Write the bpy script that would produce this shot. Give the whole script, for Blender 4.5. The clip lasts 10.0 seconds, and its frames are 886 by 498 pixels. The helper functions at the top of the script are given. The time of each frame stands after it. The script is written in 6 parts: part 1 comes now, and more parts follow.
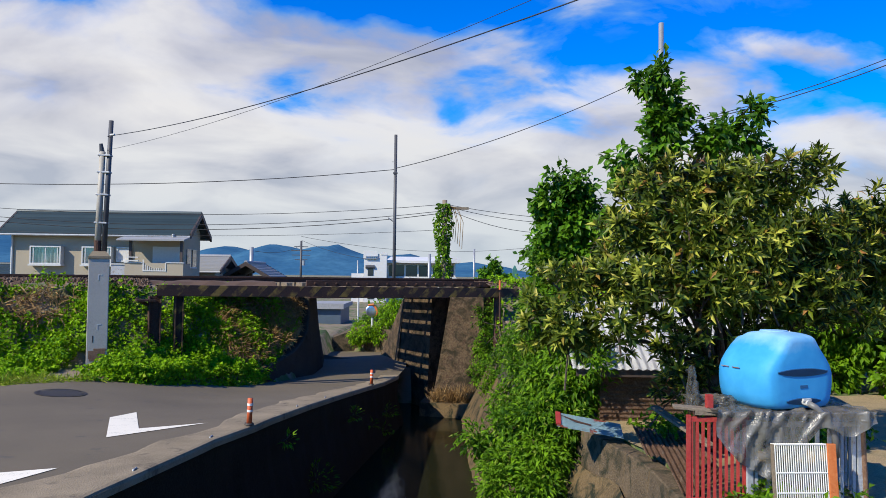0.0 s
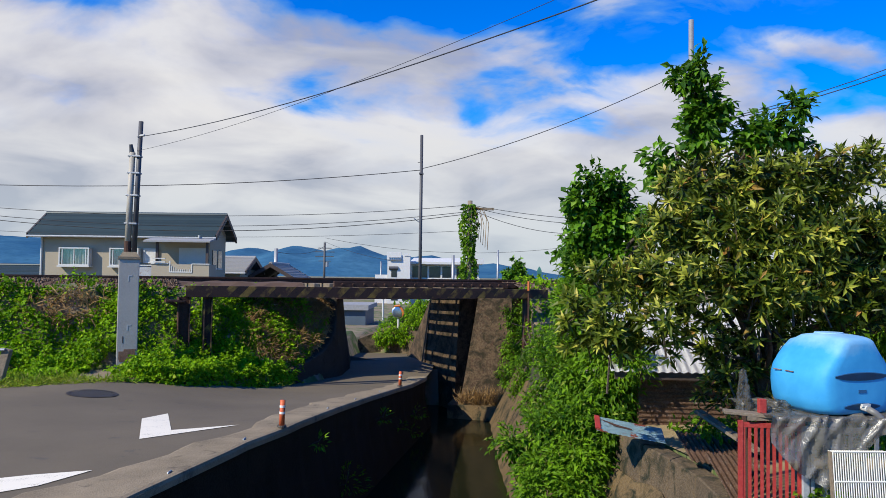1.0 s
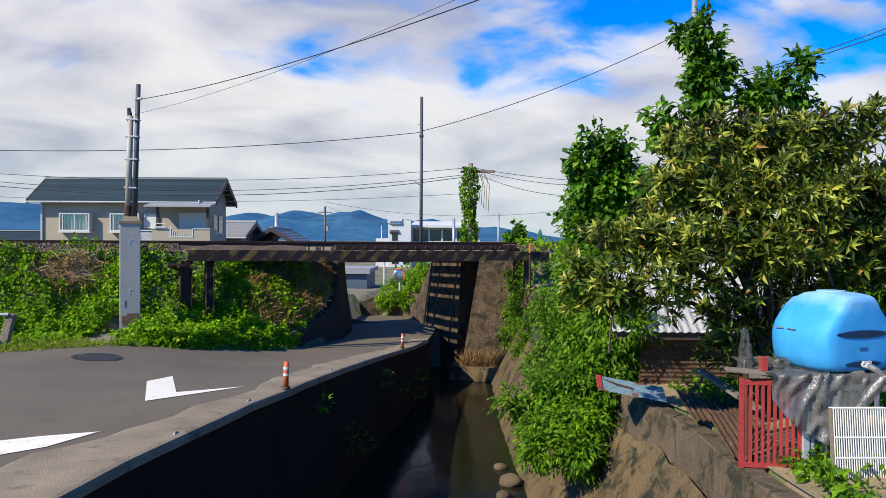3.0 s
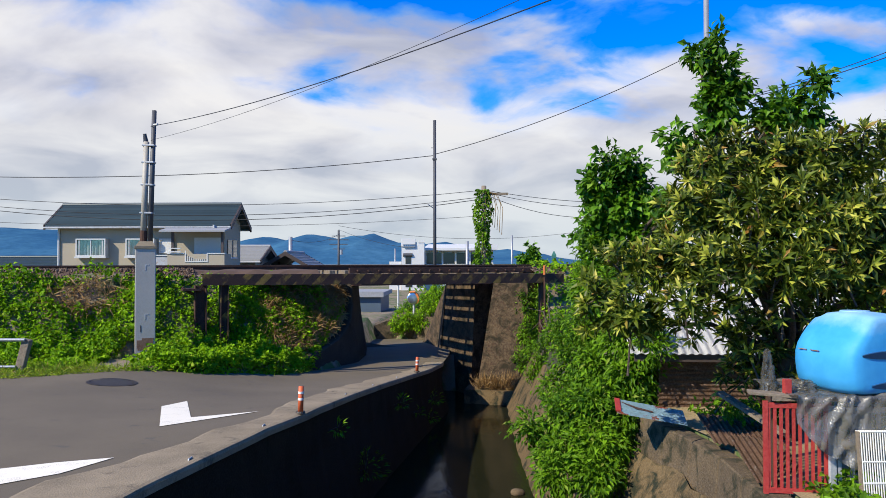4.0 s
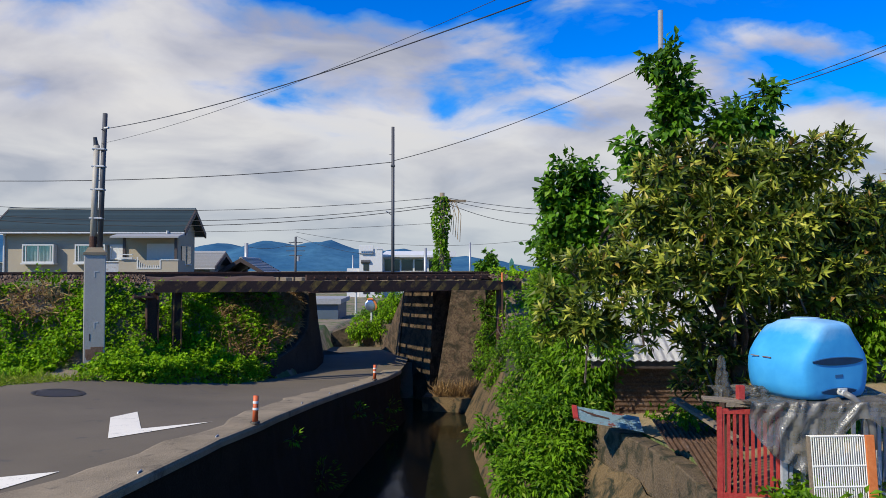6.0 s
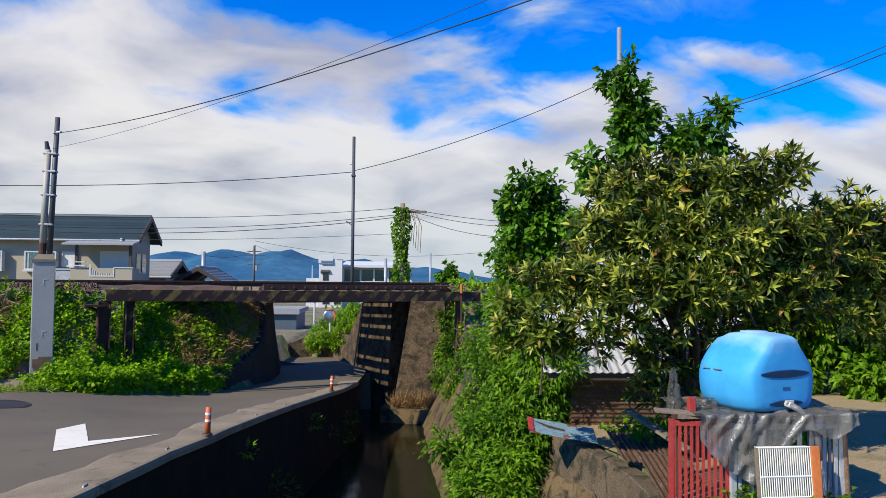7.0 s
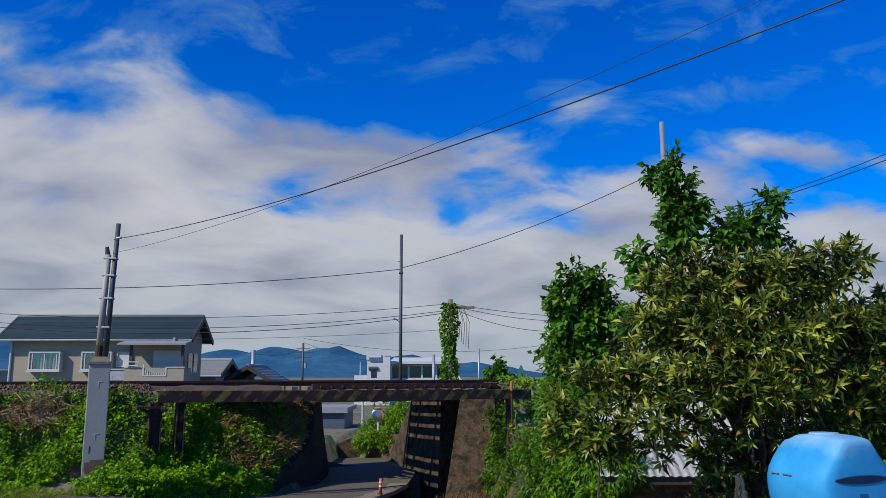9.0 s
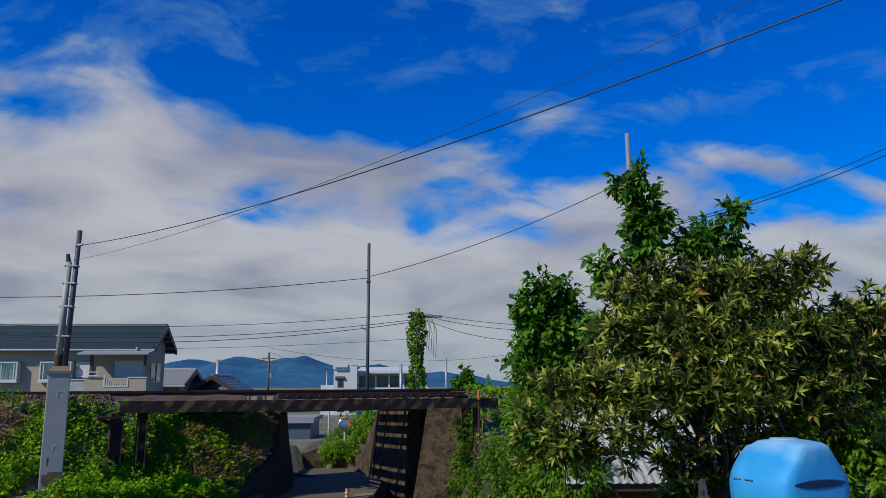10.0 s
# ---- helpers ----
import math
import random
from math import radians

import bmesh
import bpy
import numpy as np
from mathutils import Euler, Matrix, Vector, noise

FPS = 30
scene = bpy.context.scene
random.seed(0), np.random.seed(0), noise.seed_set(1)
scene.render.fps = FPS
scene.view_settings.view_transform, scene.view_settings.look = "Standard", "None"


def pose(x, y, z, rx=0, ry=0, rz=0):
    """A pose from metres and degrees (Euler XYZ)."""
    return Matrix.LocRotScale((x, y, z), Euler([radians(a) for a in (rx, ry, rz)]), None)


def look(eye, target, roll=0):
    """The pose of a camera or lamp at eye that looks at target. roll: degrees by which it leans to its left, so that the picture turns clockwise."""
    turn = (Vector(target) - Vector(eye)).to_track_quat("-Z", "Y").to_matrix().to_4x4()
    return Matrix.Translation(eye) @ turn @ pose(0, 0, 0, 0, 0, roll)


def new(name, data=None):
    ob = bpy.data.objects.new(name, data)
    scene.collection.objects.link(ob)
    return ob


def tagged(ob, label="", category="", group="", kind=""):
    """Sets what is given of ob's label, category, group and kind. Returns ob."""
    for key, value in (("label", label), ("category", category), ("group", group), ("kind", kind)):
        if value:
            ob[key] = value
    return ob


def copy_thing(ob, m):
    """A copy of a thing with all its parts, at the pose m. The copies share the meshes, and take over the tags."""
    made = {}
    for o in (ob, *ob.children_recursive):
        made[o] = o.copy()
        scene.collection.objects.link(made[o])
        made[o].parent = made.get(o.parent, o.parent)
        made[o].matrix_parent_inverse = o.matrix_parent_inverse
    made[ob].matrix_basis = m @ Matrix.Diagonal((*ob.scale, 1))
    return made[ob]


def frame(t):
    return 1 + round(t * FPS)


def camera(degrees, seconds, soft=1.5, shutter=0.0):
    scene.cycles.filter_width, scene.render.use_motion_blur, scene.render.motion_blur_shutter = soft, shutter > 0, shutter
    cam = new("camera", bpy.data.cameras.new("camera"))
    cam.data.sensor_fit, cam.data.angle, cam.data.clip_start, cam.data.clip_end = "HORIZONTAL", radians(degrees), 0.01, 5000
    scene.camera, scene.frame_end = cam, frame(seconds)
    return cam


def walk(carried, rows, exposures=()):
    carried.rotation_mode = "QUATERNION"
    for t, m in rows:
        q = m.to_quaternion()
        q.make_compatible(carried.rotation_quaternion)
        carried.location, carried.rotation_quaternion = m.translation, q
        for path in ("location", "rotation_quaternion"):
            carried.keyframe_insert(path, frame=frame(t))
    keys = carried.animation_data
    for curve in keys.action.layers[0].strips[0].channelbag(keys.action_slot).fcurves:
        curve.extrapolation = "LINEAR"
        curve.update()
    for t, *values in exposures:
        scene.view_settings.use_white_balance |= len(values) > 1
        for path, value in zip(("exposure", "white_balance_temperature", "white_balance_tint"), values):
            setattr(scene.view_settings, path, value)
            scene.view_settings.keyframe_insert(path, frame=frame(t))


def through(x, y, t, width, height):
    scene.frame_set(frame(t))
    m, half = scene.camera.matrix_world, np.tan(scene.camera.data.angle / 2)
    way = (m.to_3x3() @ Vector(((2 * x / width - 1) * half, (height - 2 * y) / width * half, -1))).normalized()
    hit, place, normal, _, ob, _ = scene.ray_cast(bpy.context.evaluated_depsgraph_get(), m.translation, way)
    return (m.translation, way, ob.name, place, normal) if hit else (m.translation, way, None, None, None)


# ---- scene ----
cam = camera(60.8, 10.0, soft=0.5)
PATH = [
    (0, (-0.291, 0.923, 1.672), (-0.246, 2.921, 1.743), 0.7),
    (0.5, (-0.32, 0.955, 1.657), (-0.312, 2.953, 1.746), 0.6),
    (1, (-0.43, 1.085, 1.658), (-0.443, 3.084, 1.732), 0.7),
    (1.5, (-0.465, 1.118, 1.669), (-0.483, 3.118, 1.685), 0.8),
    (2, (-0.441, 1.115, 1.659), (-0.45, 3.115, 1.653), 0.4),
    (3.3, (-0.443, 1.101, 1.636), (-0.461, 3.101, 1.612), 0.2),
    (3.4, (-0.447, 1.103, 1.636), (-0.468, 3.103, 1.626), 0.1),
    (3.5, (-0.451, 1.105, 1.636), (-0.479, 3.105, 1.642), 0.1),
    (4, (-0.46, 1.148, 1.632), (-0.509, 3.147, 1.67), -0.1),
    (4.5, (-0.423, 1.146, 1.645), (-0.477, 3.144, 1.712), -0.0),
    (5, (-0.458, 1.167, 1.642), (-0.489, 3.165, 1.722), 0.0),
    (5.5, (-0.466, 1.185, 1.636), (-0.467, 3.184, 1.7), -0.1),
    (6.8, (-0.436, 1.19, 1.639), (-0.278, 3.182, 1.693), 0.4),
    (7, (-0.431, 1.191, 1.64), (-0.266, 3.182, 1.725), 0.5),
    (7.2, (-0.431, 1.193, 1.646), (-0.264, 3.183, 1.762), 0.6),
    (7.5, (-0.432, 1.197, 1.656), (-0.274, 3.184, 1.816), 0.6),
    (8, (-0.428, 1.198, 1.684), (-0.308, 3.18, 1.924), 0.5),
    (8.1, (-0.433, 1.202, 1.688), (-0.323, 3.182, 1.944), 0.6),
    (8.5, (-0.436, 1.207, 1.687), (-0.371, 3.181, 1.997), 0.3),
    (9, (-0.444, 1.206, 1.687), (-0.405, 3.178, 2.02), -0.1),
    (9.5, (-0.448, 1.198, 1.68), (-0.393, 3.167, 2.028), -0.1),
    (10, (-0.442, 1.202, 1.672), (-0.318, 3.166, 2.029), -0.3),
]
walk(cam, [(t, look(eye, aim, roll)) for t, eye, aim, roll in PATH],
     exposures=[(t, e, k, 7) for t, e, k in ((0, 0.27, 6500), (0.5, 0.23, 6500), (1, 0.22, 6500), (1.5, 0.09, 6500), (2, 0.14, 6500), (3.5, 0.41, 6550), (4.2, 0.36, 6550), (4.6, 0.3, 6550), (5, 0.16, 6550), (5.6, 0.08, 6550), (7, 0.28, 6550), (7.5, 0.32, 6550), (8, 0.12, 6400), (8.3, -0.1, 6400), (9, -0.31, 6100), (10, -0.48, 6100))])

# ---------------------------------------------------------------- world, sun
SUN_H = Vector((0.82, 0.572, 0)).normalized()      # way the light travels, on plan
SUN_EL = radians(39)
sun_data = bpy.data.lights.new("sun", "SUN")
sun_data.energy, sun_data.angle, sun_data.color = 5.0, radians(0.55), (1.0, 0.91, 0.76)
sun = new("sun", sun_data)
sun_way = Vector((SUN_H.x * math.cos(SUN_EL), SUN_H.y * math.cos(SUN_EL), -math.sin(SUN_EL)))
sun.matrix_world = Matrix.Translation((-35, -19, 40)) @ sun_way.to_track_quat("-Z", "Y").to_matrix().to_4x4()

world = bpy.data.worlds.new("sky")
scene.world = world
world.use_nodes = True


def nodes_of(tree):
    tree.nodes.clear()

    def node(kind, at=None, **inputs):
        n = tree.nodes.new(kind)
        at = at or {}
        if "operation" in at:
            n.operation, n.use_clamp = at["operation"], at["use_clamp"]
        if "data_type" in at:
            n.data_type, n.blend_type = at["data_type"], at["blend_type"]
        for key, value in inputs.items():
            k = int(key[1:]) if key[0] == "i" and key[1:].isdigit() else key.replace("_", " ")
            if isinstance(value, bpy.types.NodeSocket):
                tree.links.new(value, n.inputs[k])
            else:
                n.inputs[k].default_value = (*value, 1) if n.inputs[k].type == "RGBA" and len(value) == 3 else value
        return n
    return node


def ramp(node, fac, stops, mode="LINEAR"):
    r = node("ShaderNodeValToRGB", i0=fac)
    r.color_ramp.interpolation = mode
    el = r.color_ramp.elements
    while len(el) < len(stops):
        el.new(0.5)
    for e, (p, c) in zip(el, stops):
        e.position = p
        e.color = (*c, 1) if len(c) == 3 else c
    return r.outputs[0]


def maths(node, op, a, b=0.0, c=0.0, clamp=False):
    return node("ShaderNodeMath", {"operation": op, "use_clamp": clamp}, i0=a, i1=b, i2=c).outputs[0]


def mixed(node, fac, a, b, blend="MIX"):
    n = node("ShaderNodeMix", {"data_type": "RGBA", "blend_type": blend}, i0=fac)
    for i, v in ((6, a), (7, b)):
        if isinstance(v, bpy.types.NodeSocket):
            n.id_data.links.new(v, n.inputs[i])
        else:
            n.inputs[i].default_value = (*v, 1) if len(v) == 3 else v
    return n.outputs[2]


def build_sky():
    node = nodes_of(world.node_tree)
    way = node("ShaderNodeTexCoord").outputs["Generated"]
    air = node("ShaderNodeTexSky")
    air.sky_type, air.sun_disc, air.sun_elevation, air.sun_rotation = "NISHITA", False, SUN_EL, radians(235.1)
    air.altitude, air.air_density, air.dust_density, air.ozone_density = 100, 1.0, 0.3, 2.0
    sky = air.outputs[0]
    blue = node("ShaderNodeHueSaturation", Saturation=1.5, Value=0.8, Color=sky).outputs[0]
    blue = mixed(node, 1.0, blue, (0.02, 2.2, 4.15), "MULTIPLY")
    xyz = node("ShaderNodeSeparateXYZ", i0=way)
    x, y, z = xyz.outputs
    up = maths(node, "MAXIMUM", z, 0.0)
    # a cloud layer at one height: the way to it, flattened, so that far cloud is thin and wide
    lift = maths(node, "ADD", up, 0.3)
    flat = node("ShaderNodeCombineXYZ", i0=maths(node, "DIVIDE", x, lift), i1=maths(node, "DIVIDE", y, lift), i2=0.0).outputs[0]
    turned = node("ShaderNodeMapping", i0=flat, Rotation=(0, 0, radians(-38)), Scale=(1.0, 1.3, 1.0)).outputs[0]
    big = node("ShaderNodeTexNoise", Vector=turned, Scale=0.8, Detail=2.0, Roughness=0.5).outputs[0]
    fine = node("ShaderNodeTexNoise", Vector=turned, Scale=2.6, Detail=8.0, Roughness=0.52, Distortion=0.35).outputs[0]
    # cover: a bank whose upper edge slants down from west to east, broken up towards the east, open sky on the sun's side
    ahead = maths(node, "MAXIMUM", y, 0.12)
    across, rise = maths(node, "DIVIDE", x, ahead), maths(node, "DIVIDE", up, ahead)
    brim = ramp(node, maths(node, "MULTIPLY_ADD", across, 0.625, 0.5), [(0.0, (0.4, 0.4, 0.4)), (0.12, (0.365, 0.365, 0.365)), (0.28, (0.33, 0.33, 0.33)), (0.40, (0.28, 0.28, 0.28)), (0.53, (0.25, 0.25, 0.25)), (0.62, (0.28, 0.28, 0.28)), (0.70, (0.31, 0.31, 0.31)), (0.8, (0.29, 0.29, 0.29)), (1.0, (0.27, 0.27, 0.27))])
    broken = ramp(node, maths(node, "MULTIPLY_ADD", across, 0.625, 0.5), [(0.5, (0, 0, 0)), (0.68, (0.22, 0.22, 0.22))])
    clear = maths(node, "MULTIPLY", maths(node, "MINIMUM", y, 0.0), 1.6)
    cover = maths(node, "ADD", maths(node, "MULTIPLY", maths(node, "SUBTRACT", brim, rise), 4.0), maths(node, "ADD", clear, maths(node, "SUBTRACT", 0.585, broken)))
    thick = maths(node, "ADD", cover, maths(node, "ADD", maths(node, "MULTIPLY", maths(node, "SUBTRACT", fine, 0.5), 2.3),
                                            maths(node, "MULTIPLY", maths(node, "SUBTRACT", big, 0.5), 1.3)))
    amount = ramp(node, thick, [(0.0, (0, 0, 0)), (0.14, (0.0, 0.0, 0.0)), (0.4, (0.66, 0.66, 0.66)), (0.64, (0.93, 0.93, 0.93)), (1.0, (0.98, 0.98, 0.98))])
    wisp = node("ShaderNodeTexNoise", Vector=turned, Scale=5.2, Detail=9.0, Roughness=0.6, Distortion=0.6).outputs[0]
    thin = ramp(node, wisp, [(0.5, (0, 0, 0)), (0.74, (0.5, 0.5, 0.5))])
    thin = maths(node, "MULTIPLY", thin, ramp(node, big, [(0.4, (0, 0, 0)), (0.56, (1, 1, 1))]))
    amount = maths(node, "MAXIMUM", amount, thin)
    shade = node("ShaderNodeTexNoise", Vector=turned, Scale=2.1, Detail=6.0, Roughness=0.5, Distortion=0.4).outputs[0]
    white = ramp(node, shade, [(0.35, (6.6, 6.8, 8.2)), (0.46, (9.8, 9.6, 10.4)), (0.59, (12.6, 12.2, 12.3))])
    air = mixed(node, amount, blue, mixed(node, ramp(node, amount, [(0.25, (0, 0, 0)), (0.8, (1, 1, 1))]), (3.6, 7.6, 11.0), white))
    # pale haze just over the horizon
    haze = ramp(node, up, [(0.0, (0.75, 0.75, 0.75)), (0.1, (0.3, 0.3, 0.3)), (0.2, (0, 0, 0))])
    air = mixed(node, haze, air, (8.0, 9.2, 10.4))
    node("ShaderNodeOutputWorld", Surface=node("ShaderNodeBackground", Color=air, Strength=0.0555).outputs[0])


build_sky()

# ---------------------------------------------------------------- materials


def material(name, build):
    m = bpy.data.materials.new(name)
    m.use_nodes = True
    node = nodes_of(m.node_tree)
    bsdf = build(node)
    node("ShaderNodeOutputMaterial", Surface=bsdf)
    return m


def coords(node, kind="Object", scale=(1, 1, 1), rot=(0, 0, 0)):
    c = node("ShaderNodeTexCoord").outputs[kind]
    return node("ShaderNodeMapping", i0=c, Scale=scale, Rotation=rot).outputs[0]


def world_at(node, scale=(1, 1, 1)):
    g = node("ShaderNodeNewGeometry").outputs["Position"]
    return node("ShaderNodeMapping", i0=g, Scale=scale).outputs[0]


def noise_of(node, vec, scale, detail=5.0, rough=0.55, dist=0.0):
    return node("ShaderNodeTexNoise", Vector=vec, Scale=scale, Detail=detail, Roughness=rough, Distortion=dist).outputs[0]


def bump_of(node, height, strength=0.3, dist=0.02):
    return node("ShaderNodeBump", Strength=strength, Distance=dist, Height=height).outputs[0]


def surface(node, color, rough=0.7, normal=None, metal=0.0, spec=0.5, **more):
    b = node("ShaderNodeBsdfPrincipled", Base_Color=color, Roughness=rough, Metallic=metal, Specular_IOR_Level=spec, **more)
    if normal is not None:
        b.id_data.links.new(normal, b.inputs["Normal"])
    return b.outputs[0]


def worn(name, base, dark, light, stain, rough=0.8, grain=60, patch=2.0, bump=0.25, stain_at=(0.58, 0.72), metal=0.0, spec=0.4, kind="world"):
    """Paint, concrete, rust and the like: grain, broad patches, and stains with edges."""
    def build(node):
        v = world_at(node) if kind == "world" else coords(node)
        g, p = noise_of(node, v, grain, 4), noise_of(node, v, patch, 6, 0.6)
        c = mixed(node, ramp(node, p, [(0.3, (0, 0, 0)), (0.7, (1, 1, 1))]), dark, base)
        c = mixed(node, ramp(node, g, [(0.35, (0, 0, 0)), (0.7, (0.5, 0.5, 0.5))]), c, light)
        s = noise_of(node, v, patch * 2.3, 8, 0.65, 0.6)
        c = mixed(node, ramp(node, s, [(stain_at[0], (0, 0, 0)), (stain_at[1], (1, 1, 1))]), c, stain)
        return surface(node, c, rough, bump_of(node, maths(node, "ADD", g, p), bump), metal, spec)
    return material(name, build)


def leafy(name, young, old, dry, dry_share=0.05, rough=0.45, through=0.2, gloss=0.1):
    """Leaves: each one its own shade, light passing through them."""
    def build(node):
        r = node("ShaderNodeNewGeometry").outputs["Random Per Island"]
        c = ramp(node, r, [(0.0, old), (0.62, tuple(a * 0.3 + b * 0.7 for a, b in zip(young, old))), (0.85, tuple(a * 0.7 + b * 0.3 for a, b in zip(young, old))), (0.985 - dry_share, young), (1.0, dry)])
        big = noise_of(node, world_at(node), 1.1, 2)
        c = mixed(node, ramp(node, big, [(0.4, (0.0, 0.0, 0.0)), (0.65, (0.35, 0.35, 0.35))]), c, young)
        b = surface(node, c, rough, None, 0.0, gloss)
        t = node("ShaderNodeBsdfTranslucent", Color=mixed(node, 0.5, c, tuple(min(1, v * 2.2) for v in young)))
        return node("ShaderNodeMixShader", i0=through, i1=b, i2=t.outputs[0]).outputs[0]
    return material(name, build)


def build_asphalt(node):
    v = world_at(node)
    grit, patch = noise_of(node, v, 180, 3), noise_of(node, v, 0.7, 5, 0.6)
    c = mixed(node, ramp(node, patch, [(0.3, (0, 0, 0)), (0.7, (1, 1, 1))]), (0.096, 0.074, 0.043), (0.138, 0.107, 0.064))
    c = mixed(node, ramp(node, grit, [(0.4, (0, 0, 0)), (0.75, (0.6, 0.6, 0.6))]), c, (0.155, 0.128, 0.087))
    spots = noise_of(node, v, 2.6, 6, 0.6)
    c = mixed(node, ramp(node, spots, [(0.62, (0, 0, 0)), (0.7, (0.5, 0.5, 0.5))]), c, (0.045, 0.044, 0.042))
    return surface(node, c, 0.85, bump_of(node, grit, 0.35, 0.006))


def build_ground(node):
    v = world_at(node)
    fine, mid, big = noise_of(node, v, 45, 5), noise_of(node, v, 3.0, 6), noise_of(node, v, 0.35, 4)
    soil = mixed(node, fine, (0.16, 0.115, 0.07), (0.3, 0.235, 0.155))
    green = mixed(node, fine, (0.035, 0.07, 0.015), (0.1, 0.15, 0.03))
    pick = ramp(node, maths(node, "ADD", maths(node, "MULTIPLY", mid, 0.5), maths(node, "MULTIPLY", big, 0.5)), [(0.44, (0, 0, 0)), (0.52, (1, 1, 1))])
    return surface(node, mixed(node, pick, green, soil), 0.95, bump_of(node, fine, 0.6, 0.03))


def build_soil(node):
    v = world_at(node)
    fine, mid = noise_of(node, v, 60, 6, 0.65), noise_of(node, v, 2.4, 6)
    c = mixed(node, ramp(node, fine, [(0.3, (0, 0, 0)), (0.7, (1, 1, 1))]), (0.22, 0.155, 0.075), (0.44, 0.33, 0.18))
    c = mixed(node, ramp(node, mid, [(0.5, (0, 0, 0)), (0.7, (0.7, 0.7, 0.7))]), c, (0.15, 0.14, 0.06))
    return surface(node, c, 0.95, bump_of(node, fine, 0.7, 0.02))


def build_water(node):
    v = world_at(node, (1, 0.5, 1))
    n = noise_of(node, v, 5, 4)
    bed = mixed(node, noise_of(node, v, 1.2, 5), (0.006, 0.009, 0.004), (0.02, 0.019, 0.008))
    return surface(node, bed, 0.12, bump_of(node, n, 0.25, 0.02), 0.0, 0.16)


def build_paint_line(node):
    v = world_at(node)
    g, p = noise_of(node, v, 90, 5, 0.7), noise_of(node, v, 6, 5)
    c = mixed(node, ramp(node, maths(node, "ADD", maths(node, "MULTIPLY", g, 0.6), maths(node, "MULTIPLY", p, 0.4)),
                         [(0.38, (0.4, 0.4, 0.38)), (0.46, (0.86, 0.86, 0.84))]), (0.8, 0.8, 0.78), (0.8, 0.8, 0.78), "MULTIPLY")
    return surface(node, ramp(node, maths(node, "ADD", maths(node, "MULTIPLY", g, 0.6), maths(node, "MULTIPLY", p, 0.4)),
                              [(0.36, (0.3, 0.27, 0.21)), (0.44, (0.82, 0.75, 0.6))]), 0.7, bump_of(node, g, 0.2, 0.004))


def build_striped(node):
    """Yellow and black warning stripes, faded and rusted through."""
    v = coords(node)
    xyz = node("ShaderNodeSeparateXYZ", i0=v)
    slant = maths(node, "ADD", xyz.outputs[0], maths(node, "MULTIPLY", xyz.outputs[2], -1.0))
    saw = maths(node, "FRACT", maths(node, "ADD", maths(node, "MULTIPLY", slant, 2.6), 50.0))
    band = maths(node, "GREATER_THAN", saw, 0.52)
    fade = noise_of(node, v, 4.5, 7, 0.65)
    c = mixed(node, band, (0.009, 0.007, 0.006), (0.32, 0.2, 0.035))
    c = mixed(node, ramp(node, fade, [(0.38, (0.2, 0.2, 0.2)), (0.54, (1, 1, 1))]), c, (0.045, 0.02, 0.013))
    g = noise_of(node, v, 60, 4)
    c = mixed(node, ramp(node, g, [(0.5, (0, 0, 0)), (0.8, (0.6, 0.6, 0.6))]), c, (0.09, 0.045, 0.025))
    return surface(node, c, 0.8, bump_of(node, maths(node, "ADD", fade, g), 0.3, 0.004))


def build_tank(node):
    v = coords(node)
    z = node("ShaderNodeSeparateXYZ", i0=v).outputs[2]
    p, g = noise_of(node, v, 4, 6, 0.6), noise_of(node, v, 40, 4)
    c = mixed(node, ramp(node, p, [(0.35, (0, 0, 0)), (0.7, (1, 1, 1))]), (0.032, 0.285, 0.6), (0.06, 0.37, 0.69))
    chalk = ramp(node, maths(node, "ADD", z, maths(node, "MULTIPLY", p, 0.3)), [(0.6, (0, 0, 0)), (0.76, (0.6, 0.6, 0.6))])
    c = mixed(node, chalk, c, (0.42, 0.58, 0.66))
    dirt = ramp(node, maths(node, "ADD", z, maths(node, "MULTIPLY", p, 0.25)), [(0.1, (0.55, 0.55, 0.55)), (0.2, (0, 0, 0))])
    c = mixed(node, dirt, c, (0.12, 0.2, 0.22))
    return surface(node, c, 0.58, bump_of(node, g, 0.06, 0.003), 0.0, 0.25)


def build_film(node, low=0.5):
    """Thin clear plastic sheeting, dusty."""
    v = coords(node)
    n = noise_of(node, v, 4.5, 6, 0.6, 0.6)
    gloss = surface(node, mixed(node, n, (0.09, 0.083, 0.07), (0.24, 0.225, 0.19)), 0.24, bump_of(node, noise_of(node, v, 16, 5, 0.6, 1.5), 0.5, 0.02), 0.0, 0.9)
    clear = node("ShaderNodeBsdfTransparent", Color=(0.85, 0.85, 0.83, 1)).outputs[0]
    return node("ShaderNodeMixShader", i0=ramp(node, n, [(0.35, (low, low, low)), (0.65, (low + 0.4, low + 0.4, low + 0.4))]), i1=clear, i2=gloss).outputs[0]


def build_roof(node):
    v = world_at(node)
    p, g = noise_of(node, v, 0.8, 5), noise_of(node, v, 9, 4)
    r = node("ShaderNodeObjectInfo").outputs["Random"]
    c = mixed(node, maths(node, "MULTIPLY", maths(node, "ADD", p, r), 0.5), (0.006, 0.02, 0.028), (0.036, 0.066, 0.076))
    return surface(node, c, 0.5, bump_of(node, g, 0.2, 0.01))


